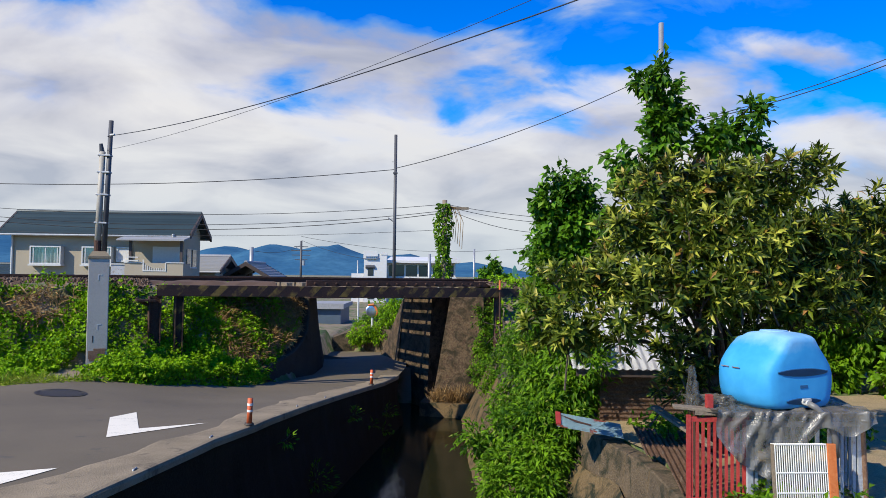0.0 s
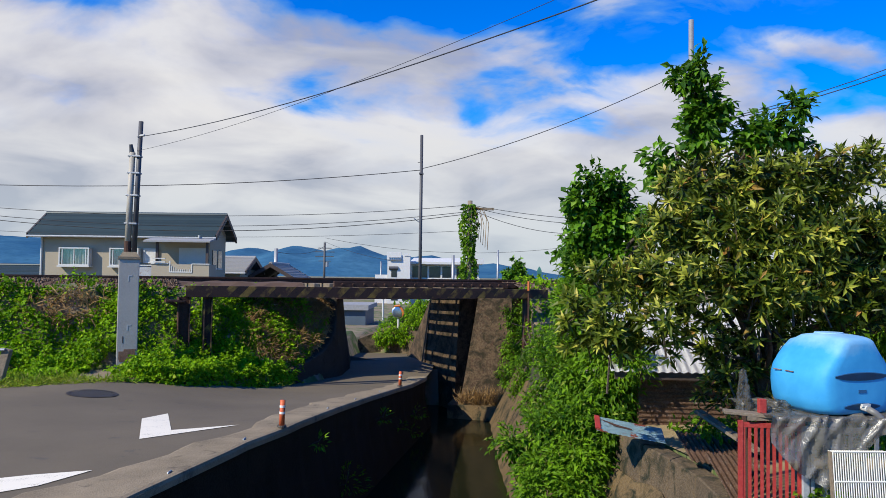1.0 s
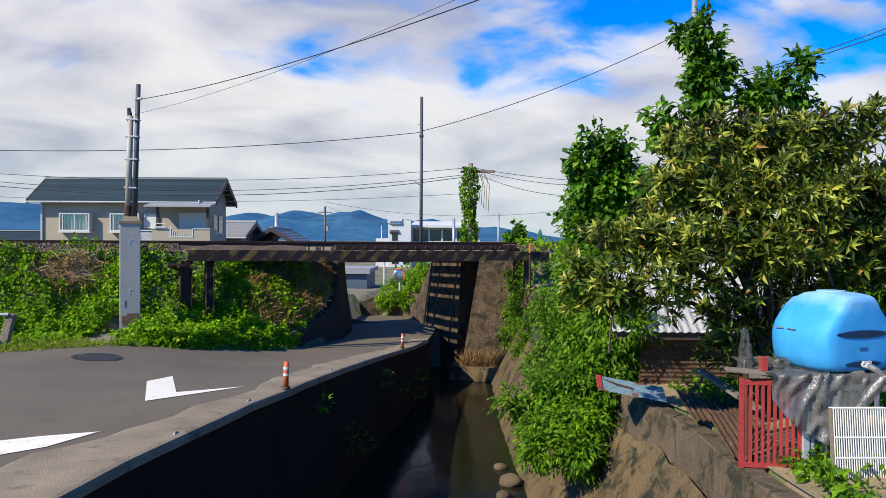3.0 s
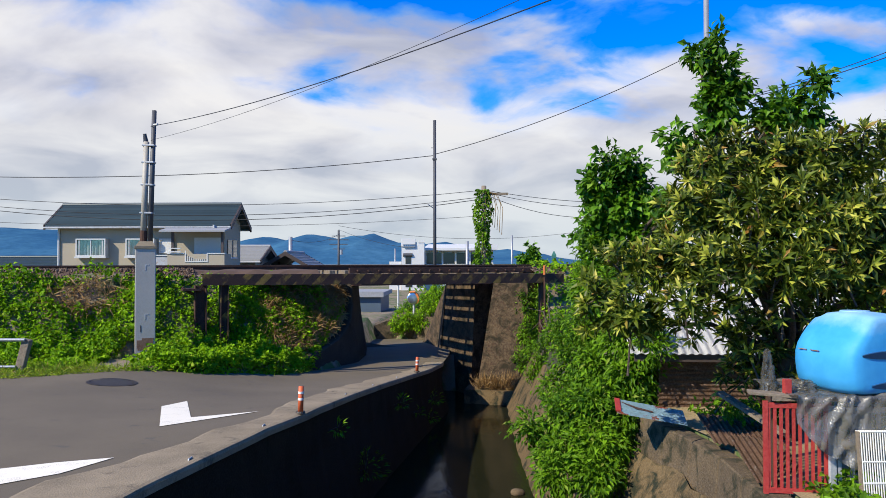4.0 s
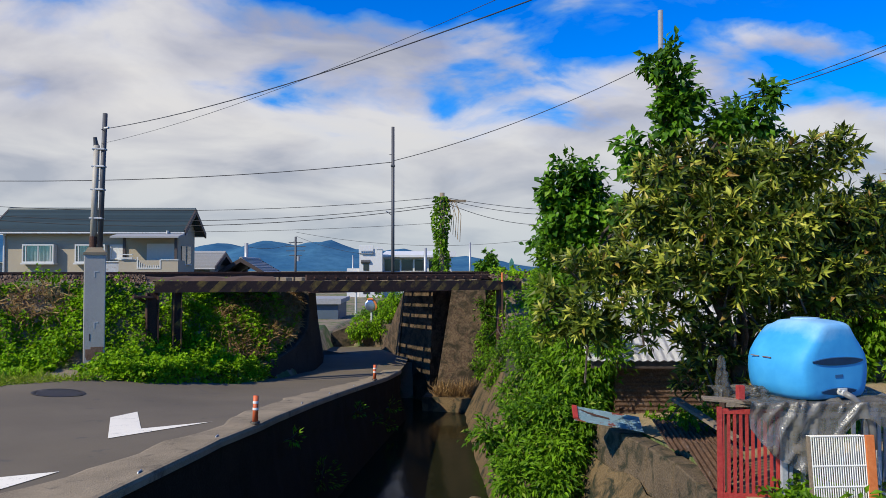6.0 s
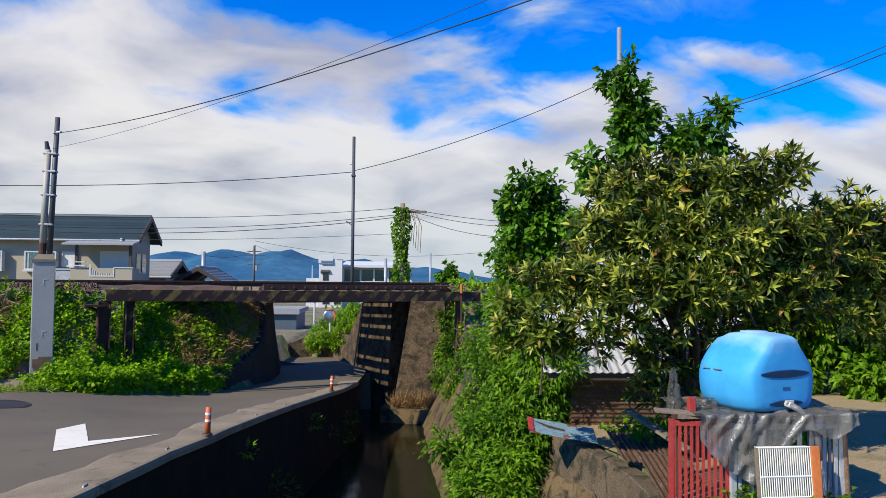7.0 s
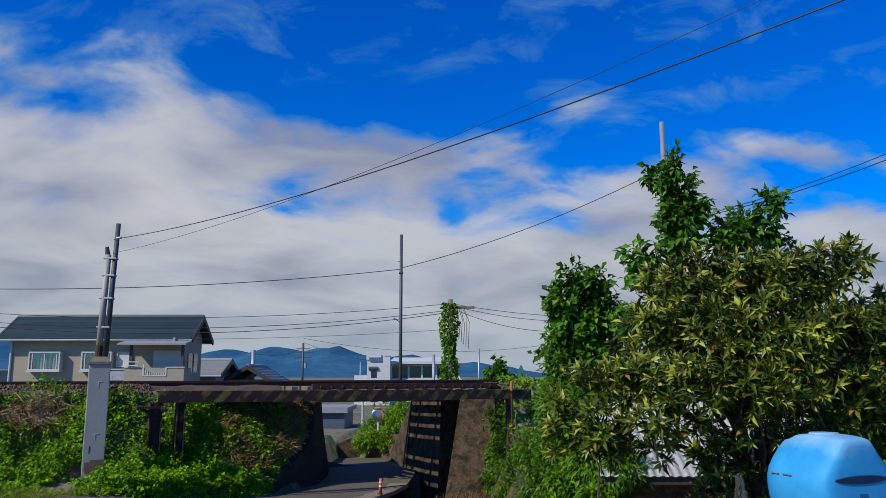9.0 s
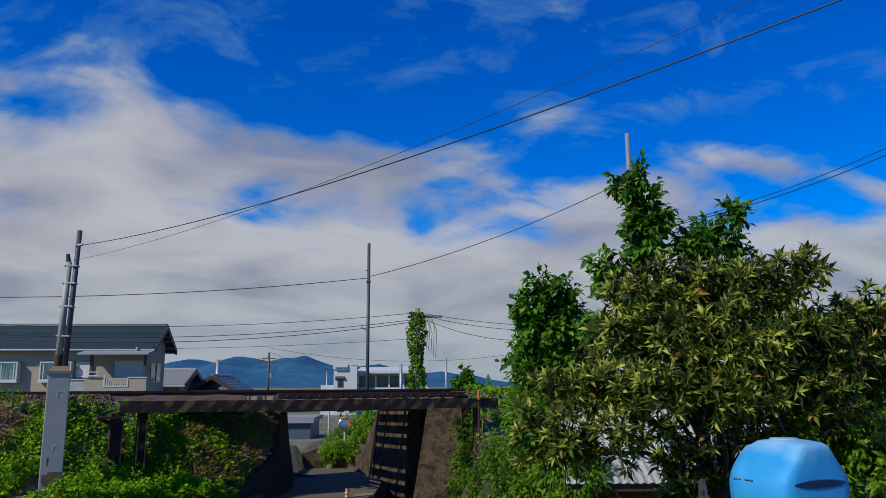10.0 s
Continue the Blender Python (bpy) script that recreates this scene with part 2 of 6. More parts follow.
def build_mountain(node):
    v = world_at(node, (1, 1, 1.6))
    p, g = noise_of(node, v, 0.006, 7, 0.62), noise_of(node, v, 0.05, 6, 0.65)
    # forest colours shifted to blue: the haze of distance is put in here
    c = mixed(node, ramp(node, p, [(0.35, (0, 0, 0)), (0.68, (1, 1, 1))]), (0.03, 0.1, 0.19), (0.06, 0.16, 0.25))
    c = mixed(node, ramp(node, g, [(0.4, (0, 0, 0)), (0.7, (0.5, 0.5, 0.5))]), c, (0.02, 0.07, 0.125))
    return surface(node, c, 1.0, None, 0.0, 0.0)


def build_glass(node):
    return surface(node, (0.02, 0.026, 0.03), 0.06, None, 0.0, 0.7)


def build_gravel(node):
    r = node("ShaderNodeNewGeometry").outputs["Random Per Island"]
    return surface(node, ramp(node, r, [(0.0, (0.04, 0.022, 0.012)), (0.6, (0.1, 0.056, 0.03)), (1.0, (0.18, 0.125, 0.08))]), 0.9)


def plain(name, color, rough=0.6, metal=0.0, spec=0.5, vary=0.35, scale=12.0):
    def build(node):
        n = noise_of(node, coords(node), scale, 5, 0.6)
        c = mixed(node, n, tuple(v * (1 - vary) for v in color), tuple(min(1, v * (1 + vary * 0.6)) for v in color))
        return surface(node, c, rough, bump_of(node, n, 0.08, 0.004), metal, spec)
    return material(name, build)


M = dict(
    asphalt=material("asphalt", build_asphalt), ground=material("ground", build_ground), soil=material("soil", build_soil),
    water=material("water", build_water), line=material("road_paint", build_paint_line), stripes=material("warning_stripes", build_striped),
    tank=material("blue_plastic", build_tank), film=material("plastic_film", build_film), wrap=material("clear_wrap", lambda node: build_film(node, 0.12)), roof=material("roof_tile", build_roof),
    mountain=material("hazed_forest", build_mountain), glass=material("window_glass", build_glass), gravel=material("ballast", build_gravel),
    pane=material("clear_pane", lambda node: node("ShaderNodeMixShader", i0=0.14, i1=node("ShaderNodeBsdfTransparent", Color=(0.8, 0.84, 0.84)).outputs[0], i2=node("ShaderNodeBsdfGlossy", Color=(0.9, 0.9, 0.9), Roughness=0.05).outputs[0]).outputs[0]),
    kerb=worn("kerb_concrete", (0.29, 0.225, 0.14), (0.13, 0.1, 0.06), (0.34, 0.27, 0.175), (0.075, 0.06, 0.042), 0.9, 70, 1.7, 0.4),
    # stream wall turned from the sun: its shade is put into this near-black
    wallc=worn("shade_dark_concrete", (0.022, 0.017, 0.01), (0.011, 0.009, 0.006), (0.04, 0.032, 0.02), (0.011, 0.012, 0.004), 0.95, 50, 1.3, 0.5, spec=0.1),
    abut=worn("stained_concrete", (0.1, 0.06, 0.03), (0.03, 0.013, 0.008), (0.21, 0.155, 0.085), (0.024, 0.018, 0.007), 0.92, 22, 1.7, 0.9, (0.44, 0.6)),
    bank=worn("bank_concrete", (0.125, 0.086, 0.046), (0.05, 0.034, 0.018), (0.21, 0.155, 0.095), (0.028, 0.027, 0.012), 0.92, 55, 2.2, 0.7, (0.48, 0.62)),
    pillar=worn("pale_painted_concrete", (0.42, 0.39, 0.33), (0.35, 0.325, 0.28), (0.48, 0.45, 0.39), (0.24, 0.235, 0.21), 0.75, 40, 1.4, 0.04, (0.62, 0.75)),
    rust=worn("rusty_steel", (0.075, 0.035, 0.022), (0.03, 0.018, 0.014), (0.14, 0.06, 0.032), (0.02, 0.015, 0.013), 0.85, 45, 2.5, 0.4),
    rustsheet=worn("rusted_sheet", (0.2, 0.1, 0.055), (0.09, 0.05, 0.032), (0.33, 0.22, 0.14), (0.36, 0.3, 0.25), 0.8, 50, 2.2, 0.2, (0.58, 0.72)),
    bluesheet=worn("faded_blue_sheet", (0.3, 0.46, 0.52), (0.22, 0.36, 0.43), (0.34, 0.44, 0.48), (0.3, 0.075, 0.045), 0.6, 40, 1.4, 0.12, (0.56, 0.59)),
    whitesheet=worn("zinc_sheet", (0.74, 0.73, 0.7), (0.62, 0.61, 0.6), (0.8, 0.79, 0.76), (0.4, 0.38, 0.35), 0.45, 40, 1.2, 0.1, (0.62, 0.75)),
    redrack=worn("red_paint", (0.4, 0.03, 0.026), (0.28, 0.028, 0.024), (0.5, 0.09, 0.07), (0.16, 0.05, 0.03), 0.5, 50, 4, 0.15, (0.6, 0.75)),
    greyrack=worn("old_grey_paint", (0.4, 0.42, 0.43), (0.26, 0.26, 0.27), (0.52, 0.53, 0.53), (0.2, 0.1, 0.06), 0.6, 50, 4, 0.2, (0.56, 0.7)),
    palepipe=worn("pale_pipe", (0.4, 0.36, 0.29), (0.28, 0.25, 0.2), (0.48, 0.44, 0.36), (0.22, 0.13, 0.08), 0.55, 40, 2, 0.1, (0.66, 0.78)),
    # lane-side abutment: concrete darkened to hold the shade of its face
    shadewall=worn("shade_dark_kerb", (0.055, 0.045, 0.034), (0.03, 0.025, 0.02), (0.1, 0.085, 0.065), (0.02, 0.02, 0.012), 0.95, 50, 1.6, 0.5, spec=0.1),
    wetbank=worn("wet_bank_face", (0.14, 0.09, 0.036), (0.06, 0.038, 0.016), (0.22, 0.155, 0.075), (0.018, 0.02, 0.007), 0.8, 45, 1.6, 0.6, (0.5, 0.62)),
    mossbank=worn("mossy_bank", (0.05, 0.055, 0.025), (0.03, 0.03, 0.015), (0.09, 0.08, 0.045), (0.02, 0.02, 0.01), 0.95, 40, 2, 0.7),
    steel=worn("galvanised", (0.36, 0.37, 0.38), (0.26, 0.27, 0.28), (0.46, 0.46, 0.46), (0.2, 0.15, 0.11), 0.5, 50, 2, 0.1, (0.66, 0.8), 0.5),
    darkpole=plain("dark_pole", (0.07, 0.07, 0.075), 0.55), bark=worn("bark", (0.09, 0.065, 0.045), (0.045, 0.033, 0.025), (0.16, 0.125, 0.09), (0.06, 0.07, 0.04), 0.95, 40, 5, 0.7),
    wire=plain("cable_black", (0.012, 0.012, 0.014), 0.6), housewall=worn("render_wall", (0.37, 0.315, 0.23), (0.33, 0.28, 0.2), (0.42, 0.36, 0.27), (0.22, 0.2, 0.165), 0.9, 30, 0.5, 0.1, (0.66, 0.8)),
    trim=plain("white_frame", (0.55, 0.54, 0.5), 0.5, vary=0.15), curtain=plain("curtain", (0.62, 0.6, 0.55), 0.9, vary=0.25, scale=3),
    brown=plain("dark_brown", (0.06, 0.042, 0.035), 0.6), white=worn("white_wall", (0.62, 0.61, 0.58), (0.55, 0.54, 0.52), (0.66, 0.65, 0.62), (0.46, 0.45, 0.42), 0.8, 20, 0.4, 0.05, (0.66, 0.8)),
    orange=worn("orange_paint", (0.62, 0.17, 0.035), (0.5, 0.12, 0.028), (0.68, 0.25, 0.08), (0.3, 0.12, 0.06), 0.5, 40, 4, 0.1, (0.64, 0.78)),
    cream=plain("cream_coated_wire", (0.78, 0.75, 0.66), 0.5, vary=0.12), bollard=plain("orange_rubber", (0.62, 0.12, 0.035), 0.55), reflect=plain("white_band", (0.75, 0.72, 0.66), 0.4, vary=0.1),
    iron=worn("cast_iron", (0.09, 0.075, 0.058), (0.06, 0.05, 0.04), (0.1, 0.09, 0.085), (0.09, 0.06, 0.04), 0.6, 60, 4, 0.3, metal=0.6),
    wood=worn("weathered_wood", (0.22, 0.17, 0.115), (0.13, 0.1, 0.07), (0.32, 0.26, 0.19), (0.09, 0.075, 0.055), 0.9, 45, 3, 0.4),
    hose=plain("grey_hose", (0.17, 0.165, 0.155), 0.45), mirror=material("mirror", lambda node: surface(node, (0.85, 0.87, 0.88), 0.28, None, 1.0)),
    shedwall=plain("blue_grey_sheet", (0.07, 0.1, 0.13), 0.6, scale=2.0), green=plain("green_sheet", (0.05, 0.17, 0.13), 0.5), greytile=plain("grey_tile", (0.3, 0.3, 0.3), 0.7), slot=plain("shade_and_print_blue", (0.02, 0.11, 0.25), 0.6),
    loquat=leafy("loquat_leaf", (0.13, 0.17, 0.012), (0.004, 0.017, 0.002), (0.36, 0.14, 0.05), 0.035, 0.4, 0.06, 0.16),
    loquat_new=leafy("loquat_new_leaf", (0.48, 0.47, 0.08), (0.22, 0.25, 0.02), (0.5, 0.34, 0.13), 0.05, 0.5, 0.12, 0.12),
    broad=leafy("broad_leaf", (0.14, 0.3, 0.012), (0.006, 0.036, 0.003), (0.2, 0.3, 0.04), 0.02, 0.4, 0.16, 0.2),
    bush=leafy("bush_leaf", (0.17, 0.32, 0.01), (0.008, 0.04, 0.002), (0.22, 0.22, 0.05), 0.03),
    kudzu=leafy("creeper_leaf", (0.28, 0.48, 0.006), (0.028, 0.095, 0.002), (0.24, 0.18, 0.05), 0.04, 0.55),
    grass=leafy("grass_blade", (0.32, 0.36, 0.03), (0.1, 0.2, 0.012), (0.32, 0.25, 0.11), 0.12, 0.6),
    straw=leafy("dry_straw", (0.42, 0.27, 0.11), (0.17, 0.1, 0.04), (0.4, 0.29, 0.15), 0.1, 0.8, 0.15),
)

# ---------------------------------------------------------------- mesh helpers


def part(name, bm, mat, parent=None, label="", smooth=False):
    me = bpy.data.meshes.new(name)
    bm.normal_update()
    bm.to_mesh(me)
    bm.free()
    me.materials.append(mat)
    if smooth:
        me.shade_smooth()
    ob = new(name, me)
    if parent is not None:
        ob.parent = parent
    if label:
        tagged(ob, label)
    return ob


def sheet(name, verts, faces, mat, parent=None, smooth=False):
    me = bpy.data.meshes.new(name)
    me.from_pydata(verts, [], faces)
    me.update()
    me.materials.append(mat)
    if smooth:
        me.shade_smooth()
    ob = new(name, me)
    ob.parent = parent
    return ob


def thing(name, at, label, category, group="", kind="", turn=0.0):
    ob = new(name)
    ob.matrix_basis = pose(*at, 0, 0, turn)
    ob.empty_display_size = 0.1
    return tagged(ob, label, category, group, kind)


def box(bm, lo, hi, bevel=0.0, m=None):
    made = bmesh.ops.create_cube(bm, size=1.0)["verts"]
    lo, hi = Vector(lo), Vector(hi)
    for v in made:
        v.co = (lo + hi) / 2 + Vector(v.co[i] * (hi[i] - lo[i]) for i in range(3))
    if bevel:
        edges = list({e for v in made for e in v.link_edges})
        bmesh.ops.bevel(bm, geom=edges, offset=bevel, segments=2, affect="EDGES", profile=0.6)
    if m is not None:
        bmesh.ops.transform(bm, matrix=m, verts=[v for v in bm.verts if v.is_valid] if bevel else made)
    return bm


def boxed(lo, hi, bevel=0.0, m=None):
    return box(bmesh.new(), lo, hi, bevel, m)


def tube(bm, a, b, r0, r1=None, n=10, caps=True):
    a, b = Vector(a), Vector(b)
    q = (b - a).to_track_quat("Z", "Y").to_matrix()
    rings = []
    for p, r in ((a, r0), (b, r0 if r1 is None else r1)):
        rings.append([bm.verts.new(p + q @ Vector((math.cos(i * math.tau / n) * r, math.sin(i * math.tau / n) * r, 0))) for i in range(n)])
    for i in range(n):
        bm.faces.new((rings[0][i], rings[0][(i + 1) % n], rings[1][(i + 1) % n], rings[1][i]))
    if caps:
        bm.faces.new(rings[0][::-1])
        bm.faces.new(rings[1])
    return bm


def tubed(*a, **k):
    return tube(bmesh.new(), *a, **k)


def run(bm, pts, radii, n=7):
    """One bent, tapering tube."""
    rings = []
    for i, p in enumerate(pts):
        d = Vector(pts[min(i + 1, len(pts) - 1)]) - Vector(pts[max(i - 1, 0)])
        q = d.to_track_quat("Z", "Y").to_matrix()
        r = radii[i] if isinstance(radii, (list, tuple)) else radii
        rings.append([bm.verts.new(Vector(p) + q @ Vector((math.cos(k * math.tau / n) * r, math.sin(k * math.tau / n) * r, 0))) for k in range(n)])
    for r0, r1 in zip(rings, rings[1:]):
        off = min(range(n), key=lambda o: sum((r0[k].co - r1[(k + o) % n].co).length for k in range(n)))
        for k in range(n):
            bm.faces.new((r0[k], r0[(k + 1) % n], r1[(k + 1 + off) % n], r1[(k + off) % n]))
    bm.faces.new(rings[0][::-1])
    bm.faces.new(rings[-1])
    return bm


def leaves(name, at, way, up, length, width, mat, parent=None, droop=0.25):
    """Folded leaves of five points each. at, way, up: n x 3; length, width: n."""
    at, way, up = (np.asarray(v, float) for v in (at, way, up))
    way /= np.linalg.norm(way, axis=1, keepdims=True) + 1e-9
    side = np.cross(way, up)
    side /= np.linalg.norm(side, axis=1, keepdims=True) + 1e-9
    top = np.cross(side, way)
    L, W = np.asarray(length)[:, None], np.asarray(width)[:, None]
    mid = at + way * L * 0.52
    v = np.stack([at, mid + side * W * 0.5 + top * W * 0.18, mid, mid - side * W * 0.5 + top * W * 0.18, at + way * L - top * L * droop], 1)
    n = len(at)
    f = (np.arange(n)[:, None, None] * 5 + np.array([[0, 2, 1], [0, 3, 2], [1, 2, 4], [2, 3, 4]])[None]).reshape(-1, 3)
    return sheet(name, v.reshape(-1, 3).tolist(), f.tolist(), mat, parent)


rng = np.random.default_rng(7)


def ball(n):
    v = rng.normal(size=(n, 3))
    return v / np.linalg.norm(v, axis=1, keepdims=True)


def crown_points(blobs, n, shell=0.55, per=13, spread=0.06, outer=0.9):
    """Points in sprays on and in a set of lumps (x, y, z, rx, ry, rz), with the way out of each."""
    b = np.array(blobs, float)
    size = b[:, 3] * b[:, 5] + b[:, 3] * b[:, 4]
    m = max(1, n // per)
    k = rng.choice(len(b), m, p=size / size.sum())
    d = ball(m)
    r = shell + (outer - shell) * rng.random(m) ** 0.7
    wob = 1 + 0.22 * np.sin(d[:, 0] * 5 + k) * np.cos(d[:, 2] * 6 + k * 1.7)
    c = b[k, :3] + d * b[k, 3:] * (r * wob)[:, None]
    i = rng.integers(0, m, n)
    tail = rng.random(n)[:, None]
    way = d + np.array((0, 0, 0.25))
    return c[i] + way[i] * (tail - 0.5) * spread * 3 + rng.normal(size=(n, 3)) * spread * 0.7, d[i]


# ---------------------------------------------------------------- lie of the land
RAIL_P, RAIL_D = np.array((-0.4, 21.1)), np.array((0.891, 0.454))
RAIL_N = np.array((0.454, -0.891))               # towards the road
RAIL_Z, WATER_Z = 1.60, -1.75


def ease(v, a, b):
    t = np.clip((v - a) / (b - a), 0, 1)
    return t * t * (3 - 2 * t)


def edge_left(y):
    """Stream side of the road, on plan."""
    return np.interp(y, [-40, 4, 6.6, 8.2, 9.5, 11.8, 13.5, 15.5, 17.2, 18.4, 20.6, 30], [-4.2, -3.05, -2.74, -2.4, -2.17, -1.93, -1.7, -1.39, -1.1, -0.9, -0.75, -0.75])


def edge_right(y):
    """Top of the far bank, on plan."""
    return np.interp(y, [-40, 4, 6.6, 7.8, 9.0, 10.5, 14, 18, 20.4, 30], [3.2, 1.8, 1.64, 1.7, 1.52, 1.4, 1.3, 1.35, 1.4, 1.4])


def road_left(y):
    """Grass side of the road under the bridge, on plan."""
    return np.interp(y, [8, 11.6, 12.3, 13.0, 13.4, 14.2, 15.0, 16.0, 17.2, 18.0, 18.75, 19.2, 23], [-9, -7.2, -5.6, -4.8, -4.43, -3.95, -3.58, -3.4, -3.3, -3.25, -3.0, -2.88, -3.0])


def road_z(x, y):
    drop = np.interp(y, [8.5, 10, 17, 19, 22, 26, 40], [0, 0.08, 0.62, 0.70, 0.74, 0.78, 0.8])
    return -drop * ease(x, -6.0, -3.2)


def land(x, y):
    """Height of the ground outside the stream."""
    s = (x - RAIL_P[0]) * RAIL_N[0] + (y - RAIL_P[1]) * RAIL_N[1]
    u = (x - RAIL_P[0]) * RAIL_D[0] + (y - RAIL_P[1]) * RAIL_D[1]
    base = np.where(x < 0.2, road_z(x, y), -0.02 + 0.0 * x)
    back = np.where(s < -3.2, -0.15 - 0.85 * ease(-s, 6, 20), base)
    base = np.where((s < 0) & ((x < -3.2) | (x > 0.0)), back, base)
    base = np.where((s < -3.4) & (y > 25.2), np.where(x < -2.4, -0.7, 0.0) - 0.6 * ease(-s, 9, 20), base)
    back_off = np.where((x < 0) & (y < 20.5), 0.95 * ease(x, -6.3, -3.6), 0.0)     # the slope draws back towards the bridge
    bank = 1.42 * ease(np.abs(s) + back_off, 3.55, 1.5 + 0.42 * back_off)
    top = np.maximum(base, bank + np.minimum(base, 0) * 0.6)
    hill = base + np.clip(top - base, 0, 9)
    # the cut for the road: the embankment ends in a slope beside it
    foot = np.interp(y, [14, 16.2, 17.0, 17.6, 18.2, 18.7, 19.0], [0.0, 0.22, 0.42, 0.68, 1.05, 1.5, 1.8])
    cone = np.where(y < 19, road_z(x, y) + foot - 0.04 + 0.5 * np.clip(road_left(y) - 0.16 - x, 0, 9), 9.0)
    left = np.where((x > road_left(y) - 0.14) & (y < 19), base, np.minimum(hill, np.maximum(cone, base)))
    lump = 0.05 * np.sin(x * 2.3 + y) * np.cos(y * 1.9 - x * 0.7) * ease(hill - base, 0.1, 0.6)
    z = np.where(x < np.where(y > 18.5, -3.2, -2.9), left + lump, np.where(x > 0.2, hill + lump, base))
    under = (x > grass_edge(y) - 0.33) & (x < edge_left(y) - 0.05) & (y < 25)
    return z - 0.15 * under


def grass_edge(y):
    return np.interp(y, [-30, 9.5, 11.0, 11.7, 12.3, 13.0, 13.4, 14.2, 15.0, 16.0, 17.2, 18.0, 18.75, 19.2, 22.6, 23, 25], [-60, -40, -12, -6.6, -5.6, -4.8, -4.43, -3.95, -3.58, -3.4, -3.3, -3.25, -3.0, -2.88, -3.0, -9, -9])


def build_land():
    ys = np.concatenate([[-2500, -600, -150, -50, -20, -8], np.arange(-4, 11.5, 0.5), np.arange(11.5, 24.01, 0.25),
                         [20.35, 20.65], np.arange(24.5, 30, 0.7), [32, 36, 42, 50, 65, 90, 130, 200, 400, 900, 2000, 4200]])
    ys = np.unique(np.round(ys, 3))
    near = np.concatenate([[4000, 1500, 500, 200, 100, 60, 40, 30, 24], np.arange(20, 12, -1.0), np.arange(12, 0.6, -0.3), [0.55, 0.4, 0.3]])
    rows, faces = [], []
    for y in ys:
        l, r = float(edge_left(y)), float(edge_right(y))
        xl, xr = l - near, r + near[::-1] - 0.05
        deep = y < 21.4
        zl, zr_ = land(xl, np.full(len(xl), y)), land(xr, np.full(len(xr), y))
        mid = np.array([l - 0.27, l + 0.6, (l + r) / 2, r - 0.3, r + 0.22])
        zm = np.full(5, WATER_Z - 0.18) if deep else land(mid, np.full(5, y))
        rows.append(np.stack([np.concatenate([xl, mid, xr]), np.full(len(xl) * 2 + 5, y), np.concatenate([zl, zm, zr_])], 1))
    w = len(rows[0])
    for j in range(len(rows) - 1):
        for i in range(w - 1):
            a = j * w + i
            faces.append((a, a + 1, a + w + 1, a + w))
    ob = sheet("ground", np.concatenate(rows).tolist(), faces, M["ground"], None, True)
    tagged(ob, "uneven earth and grass ground with a stream cut", "ground", kind="structure")
    return ob


build_land()


def strip(name, xs, ys, height, mat, label, category, smooth=True):
    """A sheet laid over the land. xs(y): the places across it."""
    v, f = [], []
    rows = [xs(y) for y in ys]
    w = len(rows[0])
    for y, row in zip(ys, rows):
        v += [(float(x), float(y), float(z)) for x, z in zip(row, height(np.asarray(row), np.full(w, y)))]
    for j in range(len(ys) - 1):
        for i in range(w - 1):
            a = j * w + i
            f.append((a, a + 1, a + w + 1, a + w))
    return tagged(sheet(name, v, f, mat, None, smooth), label, category, kind="structure")


def flat_road(x, y):
    return road_z(x, y) + 0.012


strip("road", lambda y: np.concatenate([[grass_edge(y) - 0.35], np.linspace(max(grass_edge(y) - 0.34, -9.0), edge_left(y) - 0.03, 46)]), np.concatenate([np.arange(-30, 8, 2.0), np.arange(8, 25.01, 0.2)]),
      flat_road, M["asphalt"], "worn grey asphalt lane dipping under the railway", "road")

# cross lane beyond the bridge
strip("road_2", lambda y: np.linspace(-0.9, 9, 12), np.arange(22.6, 25.1, 0.4), lambda x, y: road_z(x, y) + np.where(x > 0, -0.74, 0) + 0.014, M["asphalt"], "narrow asphalt lane behind the railway bridge", "road")

# stream
tagged(sheet("water", [(-4, -20, WATER_Z), (4, -20, WATER_Z), (4, 22.0, WATER_Z), (-4, 22.0, WATER_Z)], [(0, 1, 2, 3)], M["water"]), "dark still shallow water in the stream", "water", kind="structure")


def build_kerb():
    """Concrete coping, and under it the old wall down to the stream."""
    ys = np.arange(-12, 18.81, 0.25)
    top, low = [], []
    for y in ys:
        e, z = float(edge_left(y)), float(road_z(edge_left(y), y))
        w = float(np.interp(y, [4, 6.4, 7.4, 8.3, 9.2, 10.6, 13.5, 16.1, 18], [1.0, 0.84, 0.65, 0.5, 0.42, 0.58, 0.56, 0.42, 0.4])) + 0.03 * math.sin(y * 3.1) + 0.03 * math.sin(y * 7.7) + 0.08 * noise.noise(Vector((y * 1.7, 0, 0)))
        top += [(x, float(y), zz) for x, zz in [(e - w, z + 0.014), (e - w + 0.04, z + 0.022), (e - 0.05, z + 0.035), (e - 0.012, z + 0.028), (e, z + 0.0), (e - 0.004, z - 0.05), (e - 0.05, z - 0.055)]]
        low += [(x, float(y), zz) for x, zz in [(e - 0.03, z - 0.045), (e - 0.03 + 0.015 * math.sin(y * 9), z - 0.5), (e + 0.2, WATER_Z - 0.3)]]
    for name, v, n, mat, label in (("coping", top, 7, M["kerb"], "rough sunlit concrete coping along the stream"), ("retaining_wall", low, 3, M["wallc"], "concrete retaining wall above the stream, shade put into its dark colour")):
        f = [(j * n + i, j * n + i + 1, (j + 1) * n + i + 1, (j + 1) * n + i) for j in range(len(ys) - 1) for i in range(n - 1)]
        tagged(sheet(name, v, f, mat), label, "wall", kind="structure")


